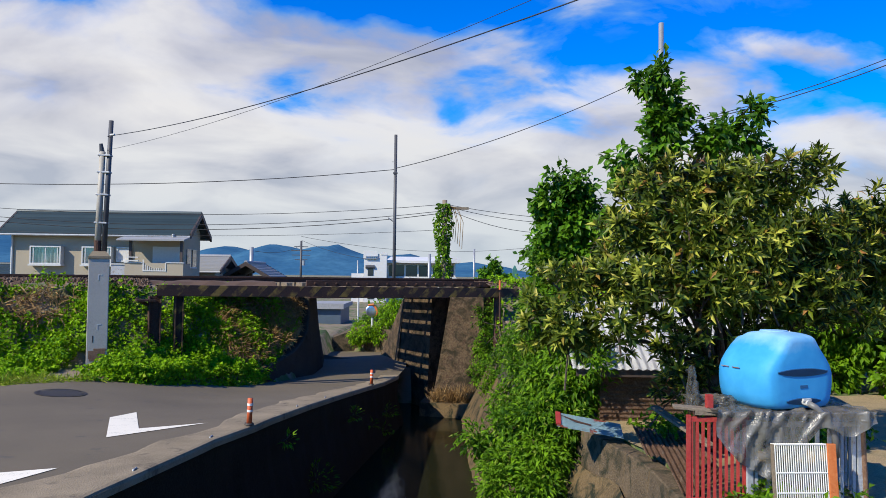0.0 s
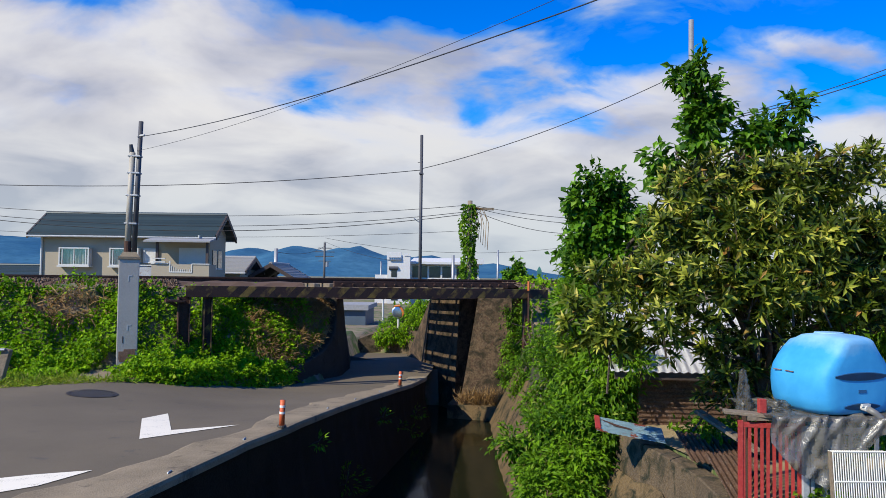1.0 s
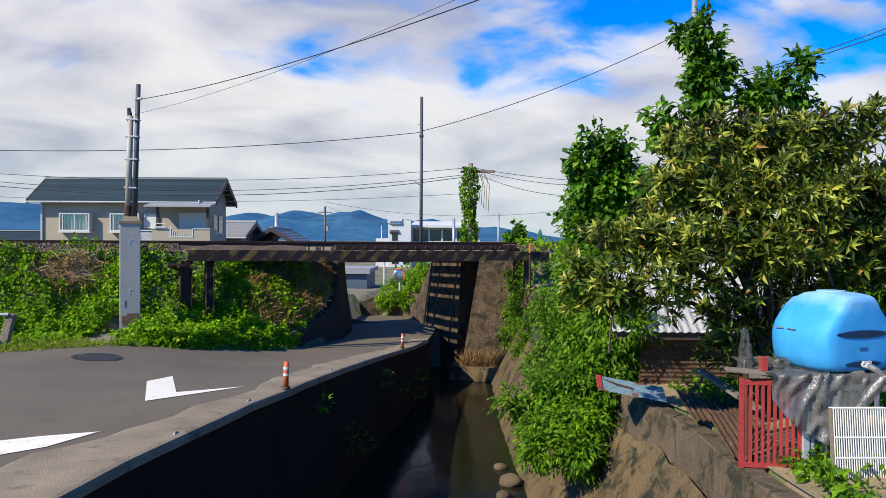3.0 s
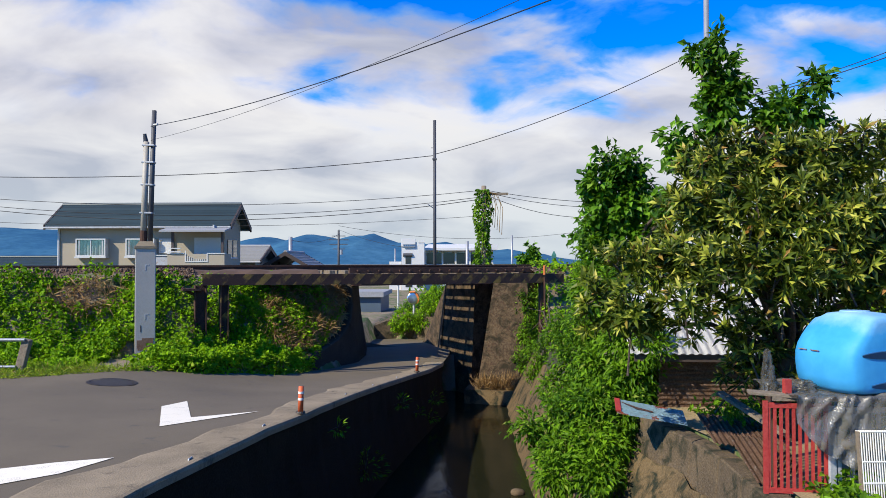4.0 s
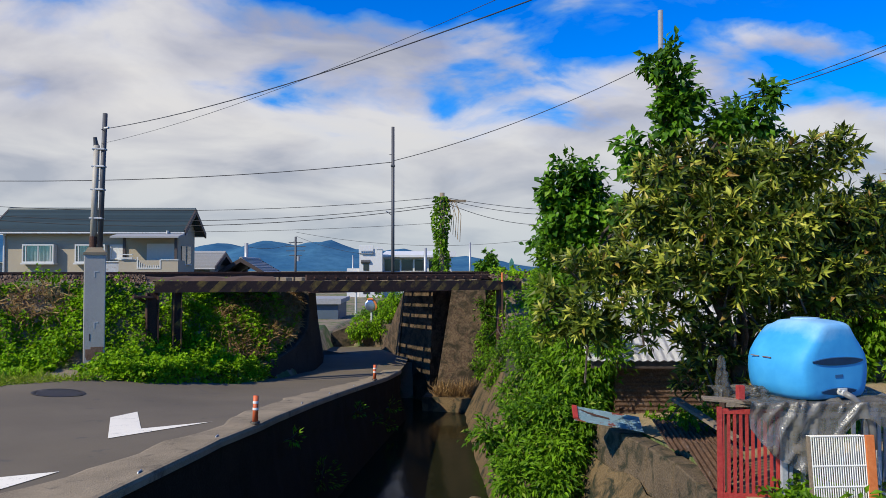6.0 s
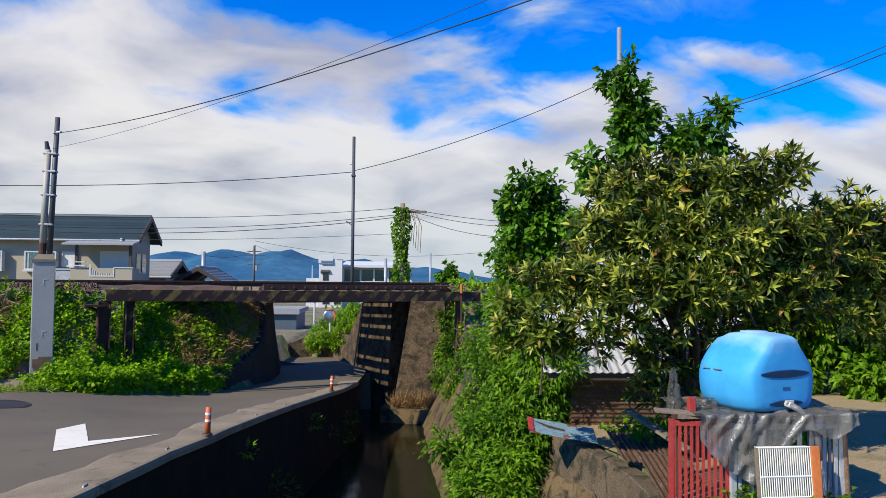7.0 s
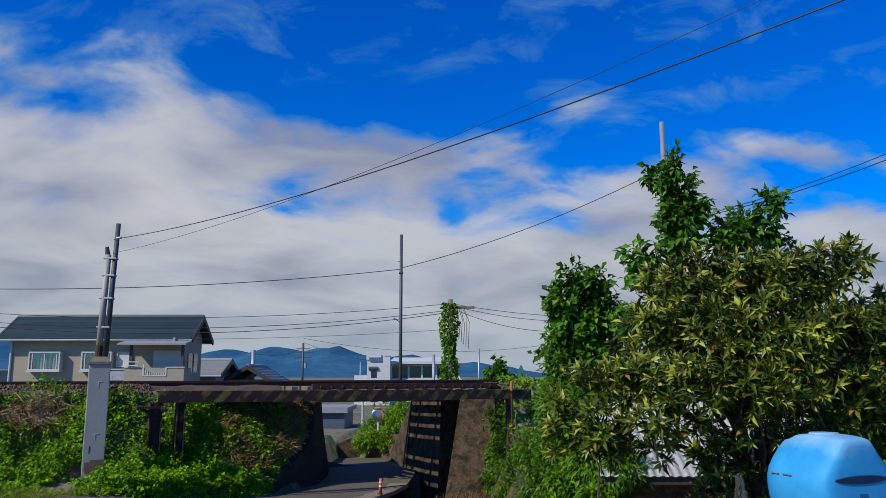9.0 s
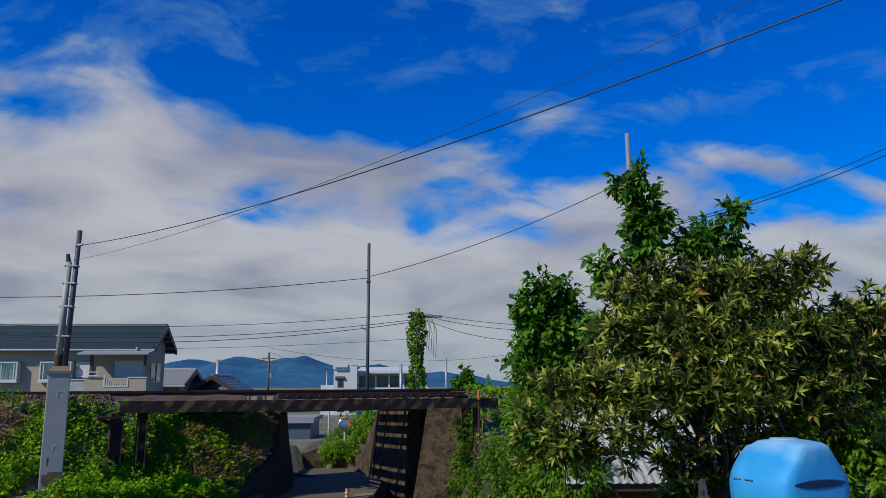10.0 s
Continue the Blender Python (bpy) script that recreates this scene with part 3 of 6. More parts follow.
build_kerb()

# ---------------------------------------------------------------- railway
RAIL_M = Matrix.Translation((RAIL_P[0], RAIL_P[1], 0)) @ Matrix.Rotation(math.atan2(RAIL_D[1], RAIL_D[0]), 4, "Z")
# along: x (right and away), across: y (minus towards the road)


def build_railway():
    for k, y in enumerate((-0.5335, 0.5335)):
        bm = bmesh.new()
        for lo, hi in (((-60, y - 0.032, RAIL_Z - 0.035), (60, y + 0.032, RAIL_Z)), ((-60, y - 0.01, RAIL_Z - 0.11), (60, y + 0.01, RAIL_Z - 0.035)), ((-60, y - 0.055, RAIL_Z - 0.125), (60, y + 0.055, RAIL_Z - 0.11))):
            box(bm, lo, hi)
        ob = part("rail", bm, M["rust"])
        ob.matrix_basis = RAIL_M
        tagged(ob, "rusty steel railway rail on timber sleepers", "rail", "track rails")
    bm = bmesh.new()
    box(bm, (-0.07, -1.05, RAIL_Z - 0.225), (0.07, 1.05, RAIL_Z - 0.125), 0.01)
    first = part("sleeper", bm, M["wood"])
    first.matrix_basis = RAIL_M @ Matrix.Translation((-14.0, 0, 0))
    tagged(first, "dark weathered timber railway sleeper under the rails", "sleeper", "track sleepers")
    for i in range(1, 62):
        copy_thing(first, RAIL_M @ Matrix.Translation((-14.0 + i * 0.36, 0, 0)))
    # ballast shoulders, one heap on each side of the bridge
    for a, b in ((-45, -4.3), (1.2, 45)):
        n, m = int((b - a) / 0.35), 9
        v, f = [], []
        for i in range(n + 1):
            x = a + (b - a) * i / n
            for j in range(m):
                half = float(np.interp(x, [-7.6, -6.0], [1.75, 1.5])) if a < 0 else 1.75
                y = (-1 + 2 * j / (m - 1)) * half
                h = 1.36 + 0.14 * float(ease(abs(y), half, half - 0.5)) + 0.018 * math.sin(x * 9 + j * 2.1) + 0.012 * math.sin(x * 23 + j)
                p = RAIL_M @ Vector((x, y, h))
                v.append(tuple(p))
        for i in range(n):
            for j in range(m - 1):
                q = i * m + j
                f.append((q, q + m, q + m + 1, q + 1))
        ob = sheet("ballast", v, f, M["gravel"])
        tagged(ob, "brown railway ballast shoulder along the track", "ballast", kind="stuff")
    # loose stones along the near shoulder
    n = 5200
    x = np.where(rng.random(n) < 0.72, rng.uniform(-14, -7.0, n), rng.uniform(1.2, 9, n))
    y = -rng.uniform(0.6, 1.8, n)
    z = 1.36 + 0.14 * ease(np.abs(y), 1.75, 1.25) + 0.015
    r = rng.uniform(0.018, 0.042, n)
    d = np.array([(1, 0, 0), (-1, 0, 0), (0, 1, 0), (0, -1, 0), (0, 0, 1), (0, 0, -1)], float)
    pts = np.stack([x, y, z], 1)[:, None] + d[None] * r[:, None, None] * rng.uniform(0.6, 1.3, (n, 6, 1))
    rot = np.array(RAIL_M.to_3x3())
    pts = pts.reshape(-1, 3) @ rot.T + np.array((RAIL_P[0], RAIL_P[1], 0))
    tri = np.array([(0, 2, 4), (2, 1, 4), (1, 3, 4), (3, 0, 4), (2, 0, 5), (1, 2, 5), (3, 1, 5), (0, 3, 5)])
    f = (np.arange(n)[:, None, None] * 6 + tri[None]).reshape(-1, 3)
    tagged(sheet("ballast_stones", pts.tolist(), f.tolist(), M["gravel"]), "loose brown crushed stones beside the rails", "stones", kind="stuff")


build_railway()


def build_bridge():
    b = thing("railway_bridge", (0, 0, 0), "short rusty steel girder railway bridge with striped girder", "bridge")
    b.matrix_basis = RAIL_M
    for y in (-1.2, 1.2):
        g = bmesh.new()
        box(g, (-3.5, y - 0.012, 1.14), (1.1, y + 0.012, 1.36))
        box(g, (-3.5, y - 0.08, 1.34), (1.1, y + 0.05, 1.36))
        box(g, (-3.5, y - 0.08, 1.12), (1.1, y + 0.05, 1.14))
        girder = part("girder", g, M["rust"], b, "riveted plate girder, rusty brown")
        for i in range(9):
            x = -3.3 + i * 0.53
            part("stiffener", boxed((x - 0.012, y - 0.075, 1.145), (x + 0.012, y - 0.014, 1.338)), M["rust"], girder)
        rv = bmesh.new()
        for i in range(34):
            x = -3.4 + i * 0.133
            for z in (1.17, 1.31):
                tube(rv, (x, y - 0.012, z), (x, y - 0.026, z), 0.014, 0.009, 6)
        tagged(part("rivets", rv, M["rust"], girder), kind="stuff")
    for i in range(4):
        x = -3.0 + i * 1.2
        part("cross_beam", boxed((x - 0.025, -1.185, 1.27), (x + 0.025, 1.185, 1.335)), M["rust"], b)
    # unseen boards added to stop sun between sleeper ends and edge beam
    for i in range(12):
        x = -3.55 + i * 0.4
        part("walkway_board", boxed((x, -1.245, 1.41), (x + 0.385, -1.085, 1.45)), M["wood"], b)
    # side walkway edge beam with bolt heads
    w = part("edge_beam", boxed((-3.6, -1.32, 1.4), (1.3, -1.25, 1.53), 0.006), M["rust"], b)
    bolts = bmesh.new()
    for i in range(18):
        tube(bolts, (-3.4 + i * 0.26, -1.32, 1.46), (-3.4 + i * 0.26, -1.345, 1.46), 0.03, 0.024, 6)
    tagged(part("bolts", bolts, M["rust"], w), kind="stuff")


build_bridge()


def prism(bm, low, high):
    """A solid between two outlines with the same count of corners."""
    a, b = [bm.verts.new(p) for p in low], [bm.verts.new(p) for p in high]
    n = len(a)
    bm.faces.new(a[::-1])
    bm.faces.new(b)
    for i in range(n):
        bm.faces.new((a[i], a[(i + 1) % n], b[(i + 1) % n], b[i]))
    bmesh.ops.recalc_face_normals(bm, faces=bm.faces)
    return bm


def build_abutments():
    # lane side: a wing wall that sweeps up from the verge into the abutment
    foot = [(-3.66, 16.0), (-3.34, 17.2), (-3.14, 18.0), (-3.0, 18.4), (-2.92, 18.7), (-2.89, 18.9), (-2.88, 19.05), (-2.88, 20.5), (-3.1, 22.4)]
    crest = [(-3.68, 16.05, -0.3), (-3.38, 17.2, -0.17), (-3.2, 18.0, -0.05), (-3.09, 18.4, 0.14), (-3.03, 18.7, 0.34), (-3.02, 18.9, 0.68), (-3.07, 19.05, 1.3), (-3.12, 20.5, 1.3), (-3.4, 22.4, 1.3)]
    v, f = [], []
    for (bx, by), (tx, ty, tz) in zip(foot, crest):
        z = float(road_z(bx, by)) - 0.15
        m = z + (tz - z) * 0.5
        v += [(bx, by, z), (bx + (tx - bx) * 0.62, by + (ty - by) * 0.62, m), (tx, ty, tz - 0.03), (tx - 0.03, ty, tz), (tx - 0.26, ty + 0.1, tz + 0.01), (tx - 0.3, ty + 0.1, z)]
    for j in range(len(foot) - 1):
        f += [(j * 6 + i, j * 6 + 6 + i, j * 6 + 7 + i, j * 6 + 1 + i) for i in range(5)]
    f += [(0, 1, 2, 3, 4, 5), tuple(len(v) - 6 + i for i in (5, 4, 3, 2, 1, 0))]
    tagged(sheet("abutment", v, f, M["shadewall"]), "concrete abutment, darkened for shade, sweeping down to a low kerb beside the lane", "abutment", kind="structure")
    # stream side abutment, its face square to the rails
    low, high = [(-0.24, 20.5), (-1.08, 22.15), (1.2, 23.46), (2.2, 22.65)], [(-0.11, 20.55), (-0.86, 22.15), (1.2, 23.46), (2.2, 22.65)]
    c = part("abutment_2", prism(bmesh.new(), [(x, y, -2.0) for x, y in low], [(x, y, 1.32) for x, y in high]), M["abut"])
    tagged(c, "stained grey concrete bridge abutment by the stream", "abutment", kind="structure")
    # wing wall beside it
    low = [(-0.18, 19.7), (1.3, 19.35), (1.9, 21.6), (0.6, 21.5)]
    high = [(0.35, 19.98), (1.15, 19.8), (1.7, 21.7), (0.8, 21.7)]
    w = part("wing_wall", prism(bmesh.new(), [(x, y, -2.0) for x, y in low], [(x, y, 1.22) for x, y in high]), M["abut"])
    tagged(w, "leaning brown stained concrete wing wall with moss", "wall", kind="structure")
    low = [(-1.08, 22.2), (-1.75, 24.1), (-0.7, 24.3), (-0.2, 22.6)]
    high = [(-0.88, 22.2), (-1.55, 24.1), (-0.6, 24.3), (-0.1, 22.6)]
    w = part("wing_wall_2", prism(bmesh.new(), [(x, y, -1.0) for x, y in low], [(x, y, z) for (x, y), z in zip(high, (1.1, -0.55, -0.4, 1.1))]), M["abut"])
    tagged(w, "sloping stained concrete wing wall behind the bridge", "wall", kind="structure")
    # ledge at the water
    low = [(-0.4, 19.45), (1.4, 18.95), (1.5, 20.5), (-0.2, 20.6)]
    l = part("ledge", prism(bmesh.new(), [(x, y, -2.0) for x, y in low], [(x, y + 0.03, -1.42) for x, y in low]), M["wetbank"])
    tagged(l, "low rubble ledge at the water's edge", "ledge", kind="structure")
    # wall across the lane behind the bridge
    low = [(-3.25, 25.0), (-2.3, 25.3), (-1.2, 24.3), (-1.0, 24.7), (-2.2, 25.8), (-3.25, 25.5)]
    top = [-0.35, 0.0, -0.05, -0.05, 0.1, -0.3]
    r = part("retaining_wall_2", prism(bmesh.new(), [(x, y, -1.2) for x, y in low], [(x, y + 0.1, z) for (x, y), z in zip(low, top)]), M["bank"])
    tagged(r, "brown stained concrete retaining wall across the lane", "wall", kind="structure")


build_abutments()


def build_gauge():
    """Height guard in front of the bridge."""
    a, b = Vector((-5.42, 15.45, 1.22)), Vector((1.93, 19.35, 1.17))
    g = thing("height_guard", a, "rusty steel height guard beam with faded yellow and black stripes", "height guard")
    d = b - a
    g.matrix_basis = Matrix.Translation(a) @ Matrix.Rotation(math.atan2(d.y, d.x), 4, "Z") @ Matrix.Rotation(-math.atan2(d.z, d.xy.length), 4, "Y")
    L = d.length
    beam = bmesh.new()
    outline = [(-0.11, 0.0), (0.11, 0.0), (0.11, 0.018), (-0.085, 0.018), (-0.085, 0.196), (0.11, 0.196), (0.11, 0.214), (-0.11, 0.214)]
    ends = [[beam.verts.new((x, y, z)) for y, z in outline] for x in (0.0, L)]
    for i in range(8):
        beam.faces.new((ends[0][i], ends[0][(i + 1) % 8], ends[1][(i + 1) % 8], ends[1][i]))
    bmesh.ops.recalc_face_normals(beam, faces=beam.faces)
    part("beam", beam, M["stripes"], g)
    for x, s in ((-0.02, 0.11), (0.42, 0.08)):
        p = bmesh.new()
        box(p, (x - s, -0.09, -1.5), (x - s + 0.02, 0.09, 0.0))
        box(p, (x + s - 0.02, -0.09, -1.5), (x + s, 0.09, 0.0))
        box(p, (x - s + 0.02, -0.012, -1.5), (x + s - 0.02, 0.012, 0.0))
        part("post", p, M["rust"] if x < 0.2 else M["stripes"], g)
    part("brace", tubed((0.0, 0.05, -0.25), (-0.35, 0.05, -0.05), 0.035, n=6), M["rust"], g)
    part("cap_plate", boxed((-0.36, -0.12, -0.1), (-0.02, 0.12, -0.06)), M["rust"], g)
    part("post", boxed((L - 0.62, -0.05, -1.6), (L - 0.52, 0.05, 0.0)), M["rust"], g)
    post = thing("marker_post", (1.49, 18.95, 0), "thin rusty orange marker post by the guard beam", "post")
    part("shaft", tubed((0, 0, -0.2), (0, 0, 1.3), 0.024), M["rust"], post)
    part("sleeve", tubed((0, 0, 1.36), (0, 0, 1.58), 0.03), M["orange"], post, "orange sleeve")


build_gauge()


def build_pillar():
    p = thing("pillar", (-6.05, 14.37, 0), "pale grey concrete pillar with a rust stained foot", "pillar")
    p.matrix_basis = pose(-6.05, 14.37, 0, 0, 0, 24)
    part("shaft", boxed((-0.168, -0.15, -0.25), (0.168, 0.15, 1.9), 0.012), M["pillar"], p)
    cap = bmesh.new()
    prism(cap, [(-0.185, -0.165, 1.9), (0.185, -0.165, 1.9), (0.185, 0.165, 1.9), (-0.185, 0.165, 1.9)], [(-0.185, -0.165, 1.945), (0.185, -0.165, 1.945), (0.185, 0.165, 1.945), (-0.185, 0.165, 1.945)])
    prism(cap, [(-0.165, -0.145, 1.945), (0.165, -0.145, 1.945), (0.165, 0.145, 1.945), (-0.165, 0.145, 1.945)], [(-0.11, -0.09, 2.03), (0.11, -0.09, 2.03), (0.11, 0.09, 2.03), (-0.11, 0.09, 2.03)])
    part("cap", cap, M["kerb"], p)
    for lo, hi in (((-0.1, 0.16), (0.1, 0.3)), ((-0.04, 0.3), (0.105, 0.335)), ((-0.09, 0.12), (0.02, 0.16)), ((0.05, 0.1), (0.1, 0.16))):
        part("rust_patch", boxed((lo[0] * 1.35, -0.154, lo[1]), (hi[0] * 1.35, -0.148, hi[1]), 0.002), M["rustsheet"], p, "flaking rust stain")
    part("slot", boxed((-0.08, -0.153, 0.44), (-0.065, -0.148, 0.56)), M["brown"], p)
    for z in (0.66, 1.52):
        k = bmesh.new()
        box(k, (-0.01, -0.1535, z), (0.004, -0.148, z + 0.1))
        box(k, (0.0045, -0.1535, z + 0.086), (0.055, -0.148, z + 0.1))
        part("bracket_mark", k, M["trim"], p)
    q = thing("utility_pole", (-6.04, 14.42, 2.02), "dark steel pole with a pale pipe on a concrete pillar", "pole")
    q.matrix_basis = pose(-6.04, 14.42, 2.02, 0, 1.6, 0)
    part("pole", tubed((0.05, 0, 0), (0.05, 0, 2.345), 0.046, 0.04, 12), M["darkpole"], q, smooth=True)
    part("pipe", tubed((-0.06, -0.02, 0), (-0.065, -0.02, 1.78), 0.056, 0.05, 12), M["palepipe"], q, "galvanised conduit pipe", True)
    part("rusty_sleeve", tubed((-0.06, -0.02, 0), (-0.06, -0.02, 0.2), 0.062, 0.06, 12), M["rust"], q)
    for z in (0.5, 1.0, 1.4, 1.7):
        part("clamp", boxed((-0.13, -0.07, z), (0.09, 0.06, z + 0.03), 0.006), M["steel"], q)
    part("pipe_head", tubed((-0.075, -0.02, 1.78), (-0.09, -0.05, 1.92), 0.045, 0.03), M["darkpole"], q)
    part("insulator", tubed((0.07, -0.05, 2.08), (0.16, -0.1, 2.08), 0.02), M["trim"], q)


build_pillar()


def straight_pole(at, top, r, name, label, mat="steel", base=-0.8, cap=True):
    p = thing(name, (at[0], at[1], base), label, "pole")
    part("pole", tubed((0, 0, 0), (0, 0, top - base), r * 1.12, r, 12), M[mat], p, smooth=True)
    return p


pc = straight_pole((-1.33, 25.7), 6.3, 0.05, "utility_pole", "slim dark steel pole behind the railway", "darkpole", base=-0.2)
part("band", boxed((-0.07, -0.07, 5.2), (0.07, 0.07, 5.26), 0.01), M["darkpole"], pc)
part("bracket", tubed((0, 0, 3.6), (-0.22, -0.1, 3.75), 0.015, n=6), M["steel"], pc)
part("step_bolt", tubed((0, 0, 5.6), (-0.12, 0, 5.6), 0.01, n=6), M["darkpole"], pc)
straight_pole((6.62, 23.0), 9.27, 0.075, "utility_pole", "tall grey concrete pole behind the trees", base=-0.3)
pv = straight_pole((0.47, 32.4), 4.84, 0.1, "utility_pole", "old timber pole overgrown with climbing vines", "wood", base=-1.2)
part("cross_arm", boxed((-0.1, -0.06, 5.65), (1.0, 0.06, 5.75)), M["wood"], pv)
for px, py, top, r in ((-13.4, 58, 3.66, 0.15), (0.0, 62, 3.42, 0.12), (4.13, 70, 4.17, 0.09), (-42, 60, 4.4, 0.12), (-7.4, 80, 3.2, 0.07)):
    straight_pole((px, py), top, r, "utility_pole", "distant grey utility pole behind the railway", base=-1.4)
tower = straight_pole((-16.6, 100), 6.0, 0.14, "utility_pole", "distant utility pole with crossarms and a transformer", "darkpole", base=-1.4)
for z, w in ((6.6, 0.9), (6.1, 1.3), (5.5, 1.2), (4.9, 0.8)):
    part("cross_arm", boxed((-w, -0.06, z), (w, 0.06, z + 0.1)), M["darkpole"], tower)
part("transformer", tubed((0.35, 0, 4.2), (0.35, 0, 4.85), 0.2), M["steel"], tower)


def wire(a, b, sag, r=0.009, label="thin black overhead cable between poles"):
    a, b = Vector(a), Vector(b)
    pts = []
    for i in range(25):
        t = i / 24
        p = a.lerp(b, t)
        p.z -= 4 * sag * t * (1 - t)
        pts.append(p)
    ob = part("cable", run(bmesh.new(), pts, r, 5), M["wire"])
    return tagged(ob, label, "cable", "overhead cables")


wire((-5.98, 14.4, 4.08), (4.5, 3.0, 4.3), 0.35, 0.0062)
wire((-5.98, 14.4, 3.83), (4.5, 3.4, 4.83), 0.37, 0.003)
wire((-1.33, 25.7, 5.19), (6.62, 23.0, 7.85), 0.27, 0.012)
wire((-1.33, 25.7, 5.15), (-30, 23, 5.59), 1.0, 0.012)
for za, zb, sag, r in ((4.66, 7.48, 1.77, 0.011), (4.39, 8.24, 2.31, 0.012), (4.3, 8.57, 2.59, 0.014), (3.6, 5.5, 1.2, 0.008)):
    wire((0.47, 32.4, za), (-40, 30, zb), sag, r)
for za, zb, sag in ((4.67, 4.6, 0.47), (4.6, 5.1, 0.85), (4.5, 6.1, 1.66)):
    wire((0.47, 32.4, za), (12, 34, zb), sag, 0.011)
wire((6.62, 23, 6.15), (25, 14, 16.65), 1.94, 0.012)
wire((6.62, 23, 6.13), (25, 14, 16.3), 2.0, 0.014)
wire((-16.6, 100, 6.1), (0.0, 62, 2.6), 0.7, 0.02)
wire((-16.6, 100, 5.5), (-13.4, 58, 3.4), 0.5, 0.02)
wire((-16.6, 100, 6.6), (14, 100, 5.6), 1.2, 0.022)

# ---------------------------------------------------------------- buildings


def window_unit(parent, x0, x1, z0, z1, y, bay=0.0, panes=2, curtain=True):
    w = part("window", boxed((x0, y - 0.03, z0), (x1, y + 0.02, z1)), M["glass"] if not curtain else M["curtain"], parent)
    t = 0.07
    for lo, hi in (((x0 - t, y - bay - 0.08, z1), (x1 + t, y, z1 + t)), ((x0 - t, y - bay - 0.08, z0 - t), (x1 + t, y, z0)),
                   ((x0 - t, y - bay - 0.08, z0), (x0, y, z1)), ((x1, y - bay - 0.08, z0), (x1 + t, y, z1))):
        part("window_frame", boxed(lo, hi), M["trim"], w)
    for i in range(1, panes):
        xm = x0 + (x1 - x0) * i / panes
        part("mullion", boxed((xm - 0.03, y - 0.05, z0), (xm + 0.03, y - 0.031, z1)), M["trim"], w)
    if bay:
        part("pane", boxed((x0, y - bay - 0.02, z0), (x1, y - bay - 0.012, z1)), M["pane"], w, "clear glazing")
        for i in range(7):
            xm = x0 + (x1 - x0) * (i + 0.5) / 7
            part("curtain_fold", tubed((xm, y - 0.09, z0), (xm, y - 0.09, z1), 0.05 + 0.02 * (i % 3)), M["curtain"], w)
        for xm in (x0 + 0.12, x0 + (x1 - x0) * 0.5, x1 - 0.12):
            part("mullion", boxed((xm - 0.025, y - bay - 0.05, z0), (xm + 0.025, y - bay - 0.021, z1)), M["trim"], w)
        part("sill", boxed((x0 - 0.12, y - bay - 0.14, z0 - 0.16), (x1 + 0.12, y - 0.0, z0 - t - 0.002)), M["trim"], w)
    return w


def gable_roof(parent, x0, x1, y0, y1, eave, ridge, mat, over=0.6, courses=16):
    """Two pitches laid in courses of tiles, with a ridge and verges. Ridge along x."""
    ym = (y0 + y1) / 2
    for side in (-1, 1):
        ye = y0 - over if side < 0 else y1 + over
        slope = (ridge - eave) / (ym - y0)
        ze = eave - over * slope
        for c in range(courses):
            bm = bmesh.new()
            a, b = c / courses, (c + 1) / courses + 0.02
            pa, pb = Vector((0, ye + (ym - ye) * a, ze + (ridge - ze) * a)), Vector((0, ye + (ym - ye) * min(b, 1), ze + (ridge - ze) * min(b, 1)))
            lo = [bm.verts.new((x, p.y, p.z + h)) for p, h in ((pa, 0.1), (pb, 0.0)) for x in (x0 - over, x1 + over)]
            un = [bm.verts.new((x, p.y, p.z + h)) for p, h in ((pa, -0.06), (pb, -0.06)) for x in (x0 - over, x1 + over)]
            bm.faces.new((lo[0], lo[1], lo[3], lo[2]))
            bm.faces.new((un[0], un[2], un[3], un[1]))
            bm.faces.new((lo[0], un[0], un[1], lo[1]))
            bm.faces.new((lo[0], lo[2], un[2], un[0]))
            bm.faces.new((lo[1], un[1], un[3], lo[3]))
            part("tile_course", bm, mat, parent)
        part("gutter", tubed((x0 - over, ye - 0.04 * -side, ze - 0.08), (x1 + over, ye - 0.04 * -side, ze - 0.08), 0.055, n=8), M["greyrack"], parent)
    part("ridge_cap", tubed((x0 - over, ym, ridge + 0.05), (x1 + over, ym, ridge + 0.05), 0.12, n=8), mat, parent)
    for x in (x0 - over, x1 + over):
        for side in (-1, 1):
            ye = y0 - over if side < 0 else y1 + over
            ze = eave - over * (ridge - eave) / (ym - y0)
            b = bmesh.new()
            prism(b, [(x - 0.05, ye, ze - 0.2), (x + 0.05, ye, ze - 0.2), (x + 0.05, ym, ridge - 0.2), (x - 0.05, ym, ridge - 0.2)],
                  [(x - 0.05, ye, ze + 0.08), (x + 0.05, ye, ze + 0.08), (x + 0.05, ym, ridge + 0.08), (x - 0.05, ym, ridge + 0.08)])
            part("verge", b, M["brown"], parent)


